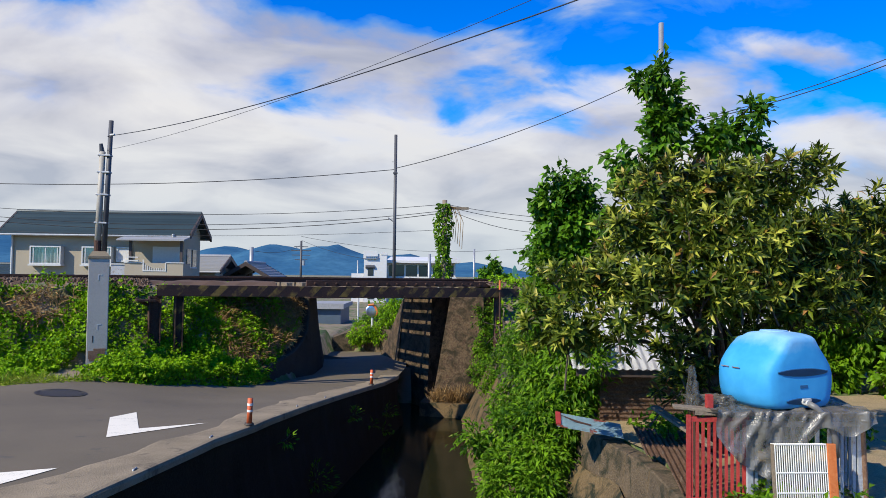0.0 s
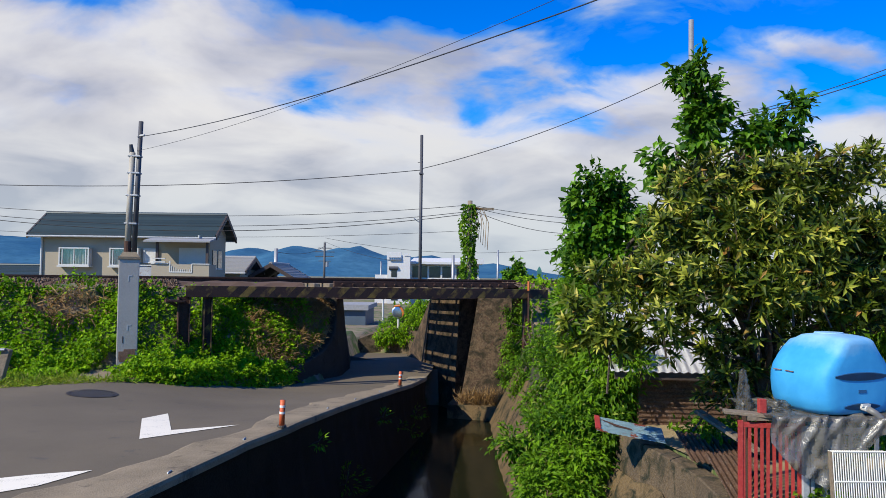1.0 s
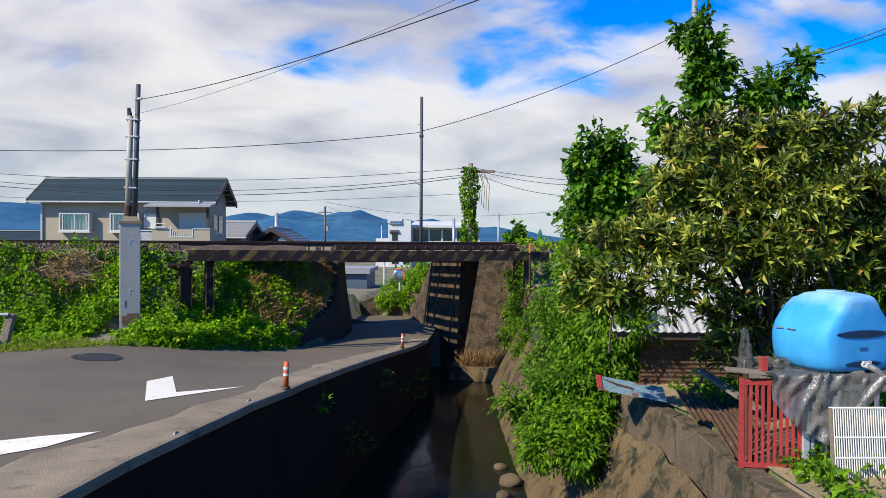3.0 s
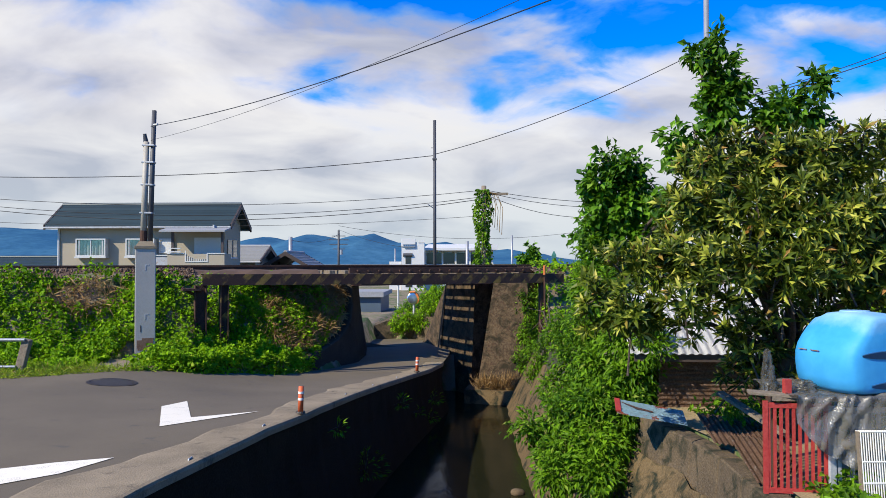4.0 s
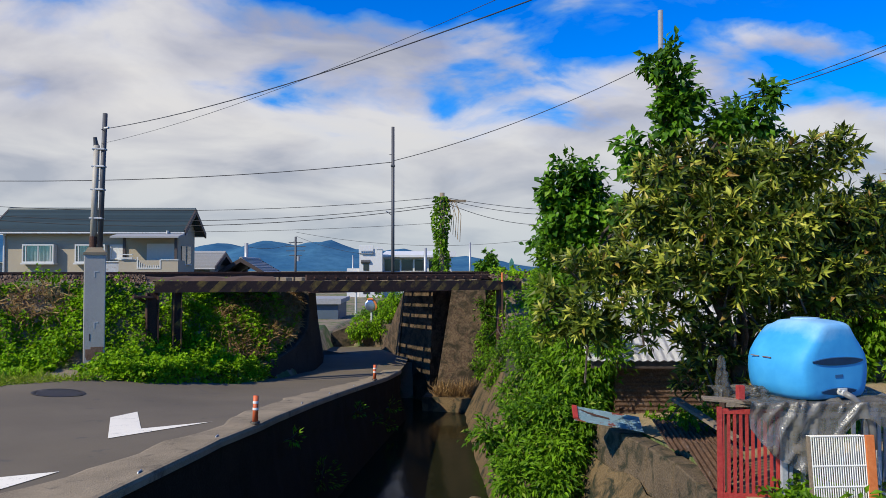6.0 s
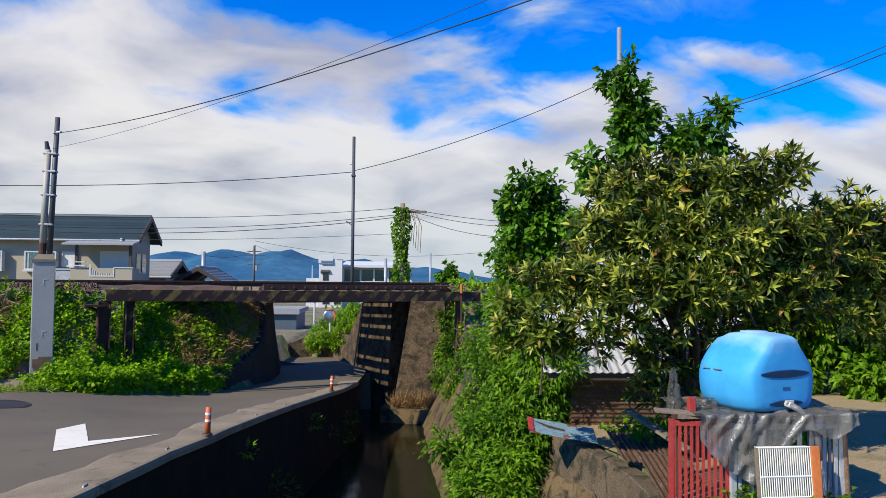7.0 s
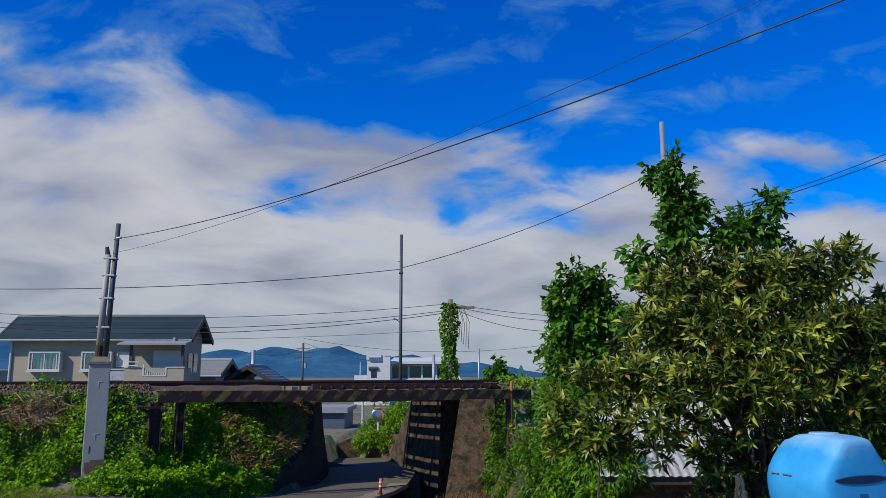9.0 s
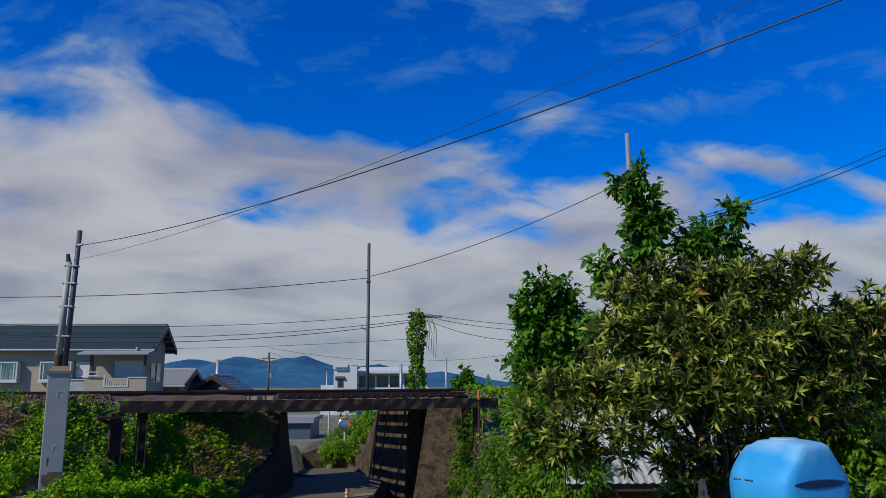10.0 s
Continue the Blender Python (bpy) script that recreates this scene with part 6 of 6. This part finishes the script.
def build_tank_thing():
    t = thing("water_tank", (2.4, 6.97, 0.69), "sky-blue plastic farm water tank lying on a rack", "water tank", turn=TANK_TURN)
    body = part("body", lathe_tank(), M["tank"], t, smooth=True)
    part("filler_cap", tubed((0.16, 0, 0.565), (0.16, 0, 0.588), 0.11, 0.1, 20), M["tank"], t)
    # dark blue strips on the end face carry the shade of the recesses
    for z, w, t_ in ((0.29, 0.235, 0.026), (0.075, 0.16, 0.022)):
        v, f, n = [], [], 20
        for k in range(n + 1):
            y = -w + 2 * w * k / n
            h = t_ * max(0.05, 1 - (y / w) ** 2) ** 0.7
            x = float(np.interp(abs(y), [0.19, 0.235], [0.4625, 0.457]))
            v += [(x - 0.03, y, z - h), (x, y, z - h), (x - 0.004, y, z + h * 0.9), (x + 0.004, y, z + h), (x + 0.004, y, z + h + 0.008), (x - 0.03, y, z + h + 0.008)]
        for k in range(n):
            f += [(k * 6 + i, k * 6 + 6 + i, k * 6 + 7 + i, k * 6 + 1 + i) for i in range(5)]
        tagged(sheet("grip_slot", v, [q for q in f], M["slot"], t, True), "moulded recess, its shade put on as dark blue")
    part("badge", boxed((0.45, -0.03, 0.175), (0.46, 0.04, 0.197)), M["slot"], t)
    for x in (-0.02, 0.1):
        part("rust_mark", boxed((x, -0.3535, 0.3), (x + 0.08, -0.346, 0.306)), M["rustsheet"], t)
    v = part("valve", tubed((0.44, 0.0, 0.075), (0.51, 0.0, 0.07), 0.022), M["trim"], t, "white plastic outlet valve")
    part("handle", boxed((0.48, -0.035, 0.085), (0.5, 0.035, 0.103)), M["trim"], v)
    bm = bmesh.new()
    run(bm, [(0.51, 0.0, 0.07), (0.545, 0.03, 0.045), (0.57, 0.08, -0.015), (0.585, 0.13, -0.085), (0.59, 0.165, -0.175), (0.58, 0.19, -0.32)], 0.023, 10)
    part("hose", bm, M["hose"], t, "grey ribbed drain hose", True)


build_tank_thing()


def rack(at, turn, w, h, bars, mat, label, tilt=0.0, depth=0.03, bar=0.012, group="old gates used as rack sides", cross=2):
    g = thing("rack_panel", at, label, "rack panel", group)
    g.matrix_basis = pose(*at, tilt, 0, turn)
    for x in (0, w):
        part("stile", boxed((x - bar * 0.8, -depth / 2, 0), (x + bar * 0.8, depth / 2, h)), mat, g)
    for k in range(cross):
        z = 0.03 + (h - 0.06) * k / max(1, cross - 1)
        part("cross_rail", boxed((0, -depth * 0.4, z - 0.018), (w, depth * 0.4, z + 0.018)), mat, g)
    for i in range(bars):
        x = w * (i + 0.5) / bars
        part("bar", boxed((x - bar / 2, -depth * 0.3, 0.03), (x + bar / 2, depth * 0.3, h - 0.03)), mat, g)
    return g


rack((1.70, 6.6, -0.01), -8, 0.42, 0.66, 10, M["redrack"], "red painted steel bar gate panel", bar=0.021, depth=0.024)
ob = part("upright", boxed((1.84, 6.6, 0.62), (1.89, 6.65, 0.80), 0.004), M["redrack"])
tagged(ob, "short red steel post behind the gate panel", "post")
rack((2.12, 6.5, -0.01), 4, 0.86, 0.64, 9, M["greyrack"], "old grey steel bar panel holding up the tank", bar=0.026)
ob = part("upright", tubed((3.02, 6.55, 0), (2.99, 6.55, 0.66), 0.02), M["rustsheet"])
tagged(ob, "rusty steel corner post of the tank stand", "post")
rack((2.99, 6.57, -0.01), 75, 0.8, 0.64, 7, M["greyrack"], "old grey steel side panel under the tank", bar=0.024)
rack((1.82, 6.75, -0.01), 72, 0.6, 0.64, 7, M["rust"], "rusty steel side panel under the tank", bar=0.024)
ob = part("platform", prism(bmesh.new(), [(1.735, 6.56, 0.655), (3.0, 6.5, 0.655), (3.2, 7.34, 0.655), (1.98, 7.34, 0.655)], [(1.735, 6.56, 0.69), (3.0, 6.5, 0.69), (3.2, 7.34, 0.69), (1.98, 7.34, 0.69)]), M["wood"])
tagged(ob, "weathered board platform under the blue tank", "platform")


def build_film_cover():
    """Crumpled clear sheeting over the platform, hanging over its front."""
    nx, ny = 90, 60
    v, f = [], []
    for j in range(ny + 1):
        for i in range(nx + 1):
            u, w = i / nx, j / ny
            x = 1.84 + 1.19 * u
            hang = 0.12 + 0.4 * math.exp(-((u - 0.32) / 0.22) ** 2) + 0.05 * math.sin(u * 17)
            d = w * (0.85 + hang)
            if d < 0.85:
                y, z = 7.27 - d, 0.70
            else:
                y, z = 6.45 - 0.02, 0.70 - (d - 0.85)
            k = 0.7 * noise.fractal(Vector((x * 4, d * 4, 1.0)), 1.0, 2.0, 3) + 1.5 * (0.3 - abs(noise.noise(Vector((x * 9 + d * 4, d * 2.5 - x * 2, 4.0)))))
            y -= max(0, k) * 0.065
            z += abs(k) * 0.035 * (1.0 if d < 0.85 else 0.2)
            v.append((x, y, z))
    for j in range(ny):
        for i in range(nx):
            a = j * (nx + 1) + i
            f.append((a, a + 1, a + nx + 2, a + nx + 1))
    ob = sheet("plastic_sheet", v, f, M["film"], None, True)
    tagged(ob, "crumpled dusty clear plastic sheet over the platform", "plastic sheet")


build_film_cover()


ob = part("plank", boxed((0, -0.06, 0), (0.36, 0.06, 0.022), 0.004), M["wood"])
ob.matrix_basis = pose(1.6, 6.66, 0.692, 0, 3, -12)
tagged(ob, "pale weathered plank end jutting over the red panel", "plank")


def crumple(name, width, height, at, label, turns=1.6, seed=2.0):
    """Thin sheeting gathered into a standing roll: wide and ragged at the foot, pinched at the neck."""
    nu, nv, v, f = 48, 26, [], []
    for j in range(nv + 1):
        w = j / nv
        for i in range(nu + 1):
            u = i / nu * math.tau * turns
            r = width * (1 - 0.62 * w ** 0.8) * (0.75 + 0.25 * i / nu)
            k = noise.fractal(Vector((math.cos(u) * 2, math.sin(u) * 2, w * 3 + seed)), 1.0, 2.0, 3)
            r *= 1 + 0.5 * k
            v.append((math.cos(u) * r + 0.03 * k, math.sin(u) * r, height * w * (1 + 0.12 * k)))
    for j in range(nv):
        for i in range(nu):
            q = j * (nu + 1) + i
            f.append((q, q + 1, q + nu + 2, q + nu + 1))
    ob = sheet(name, v, f, M["wrap"], None, True)
    ob.location = at
    return tagged(ob, label, "plastic sheet")


crumple("plastic_wrap", 0.062, 0.3, (1.79, 6.78, 0.69), "clear plastic sheeting wrapped round a stake on the platform")
crumple("plastic_wrap", 0.15, 0.09, (2.0, 6.72, 0.69), "heap of crumpled clear plastic sheeting on the platform", 1.2, 7.0)


def build_wire_rack():
    g = thing("wire_rack", (2.29, 6.36, -0.01), "cream coated wire rack with an orange end board", "wire rack")
    g.matrix_basis = pose(2.24, 6.3, -0.01, -6, 0, 2)
    w, h = 0.38, 0.5
    for i in range(24):
        x = w * i / 23
        part("wire", tubed((x, 0, 0), (x, 0, h), 0.004, n=5), M["cream"], g)
    for z in (0.02, 0.16, 0.3, h):
        part("cross_wire", tubed((0, 0, z), (w, 0, z), 0.007, n=6), M["cream"], g)
    for i in range(24):
        x = w * i / 23
        part("top_wire", tubed((x, 0, h), (x, 0.06, h), 0.004, n=5), M["cream"], g)
    part("end_board", boxed((w + 0.005, -0.01, 0), (w + 0.07, 0.02, h + 0.005), 0.004), M["orange"], g, "orange painted board")
    part("end_board", boxed((-0.014, 0.0, 0), (-0.005, 0.04, h), 0.002), M["wood"], g)


build_wire_rack()

cover("weed_cover", 1600, (1.95, 3.0), (5.6, 6.6), lambda x, y, s: (x > 1.95) * np.where(np.abs(x - 2.15) < 0.2, 1.0, 0.25), "bush", (0.05, 0.11), 0.4, 0.28, "fresh green weeds at the foot of the tank stand", "weeds")
cover("weed_cover", 2200, (2.0, 4.2), (8.3, 9.5), lambda x, y, s: 1.0 + 0 * x, "bush", (0.05, 0.1), 0.45, 0.3, "green weeds in front of the shed", "weeds")

# footbridge that the view is taken from
ob = part("bridge_deck", boxed((-3.2, -3.5, -0.25), (3.2, 2.6, -0.02), 0.02), M["kerb"])
tagged(ob, "plain concrete deck across the stream", "bridge deck", kind="structure")

# boulders at the water's edge
for x, y, r in ((0.42, 10.4, 0.13), (0.3, 11.0, 0.1), (0.45, 11.6, 0.15), (0.36, 12.3, 0.1), (0.5, 9.6, 0.12)):
    bm = bmesh.new()
    bmesh.ops.create_icosphere(bm, subdivisions=3, radius=r)
    for q in bm.verts:
        q.co = q.co * (1 + 0.35 * noise.noise(q.co * 6 + Vector((x * 9, y, 0)))) * 1.0
        q.co.z *= 0.65
    ob = part("boulder", bm, M["bank"], smooth=True)
    ob.matrix_basis = pose(x, y, WATER_Z + r * 0.25, 0, 0, y * 70)
    tagged(ob, "rounded grey-brown boulder at the water's edge", "boulder", "stream boulders")
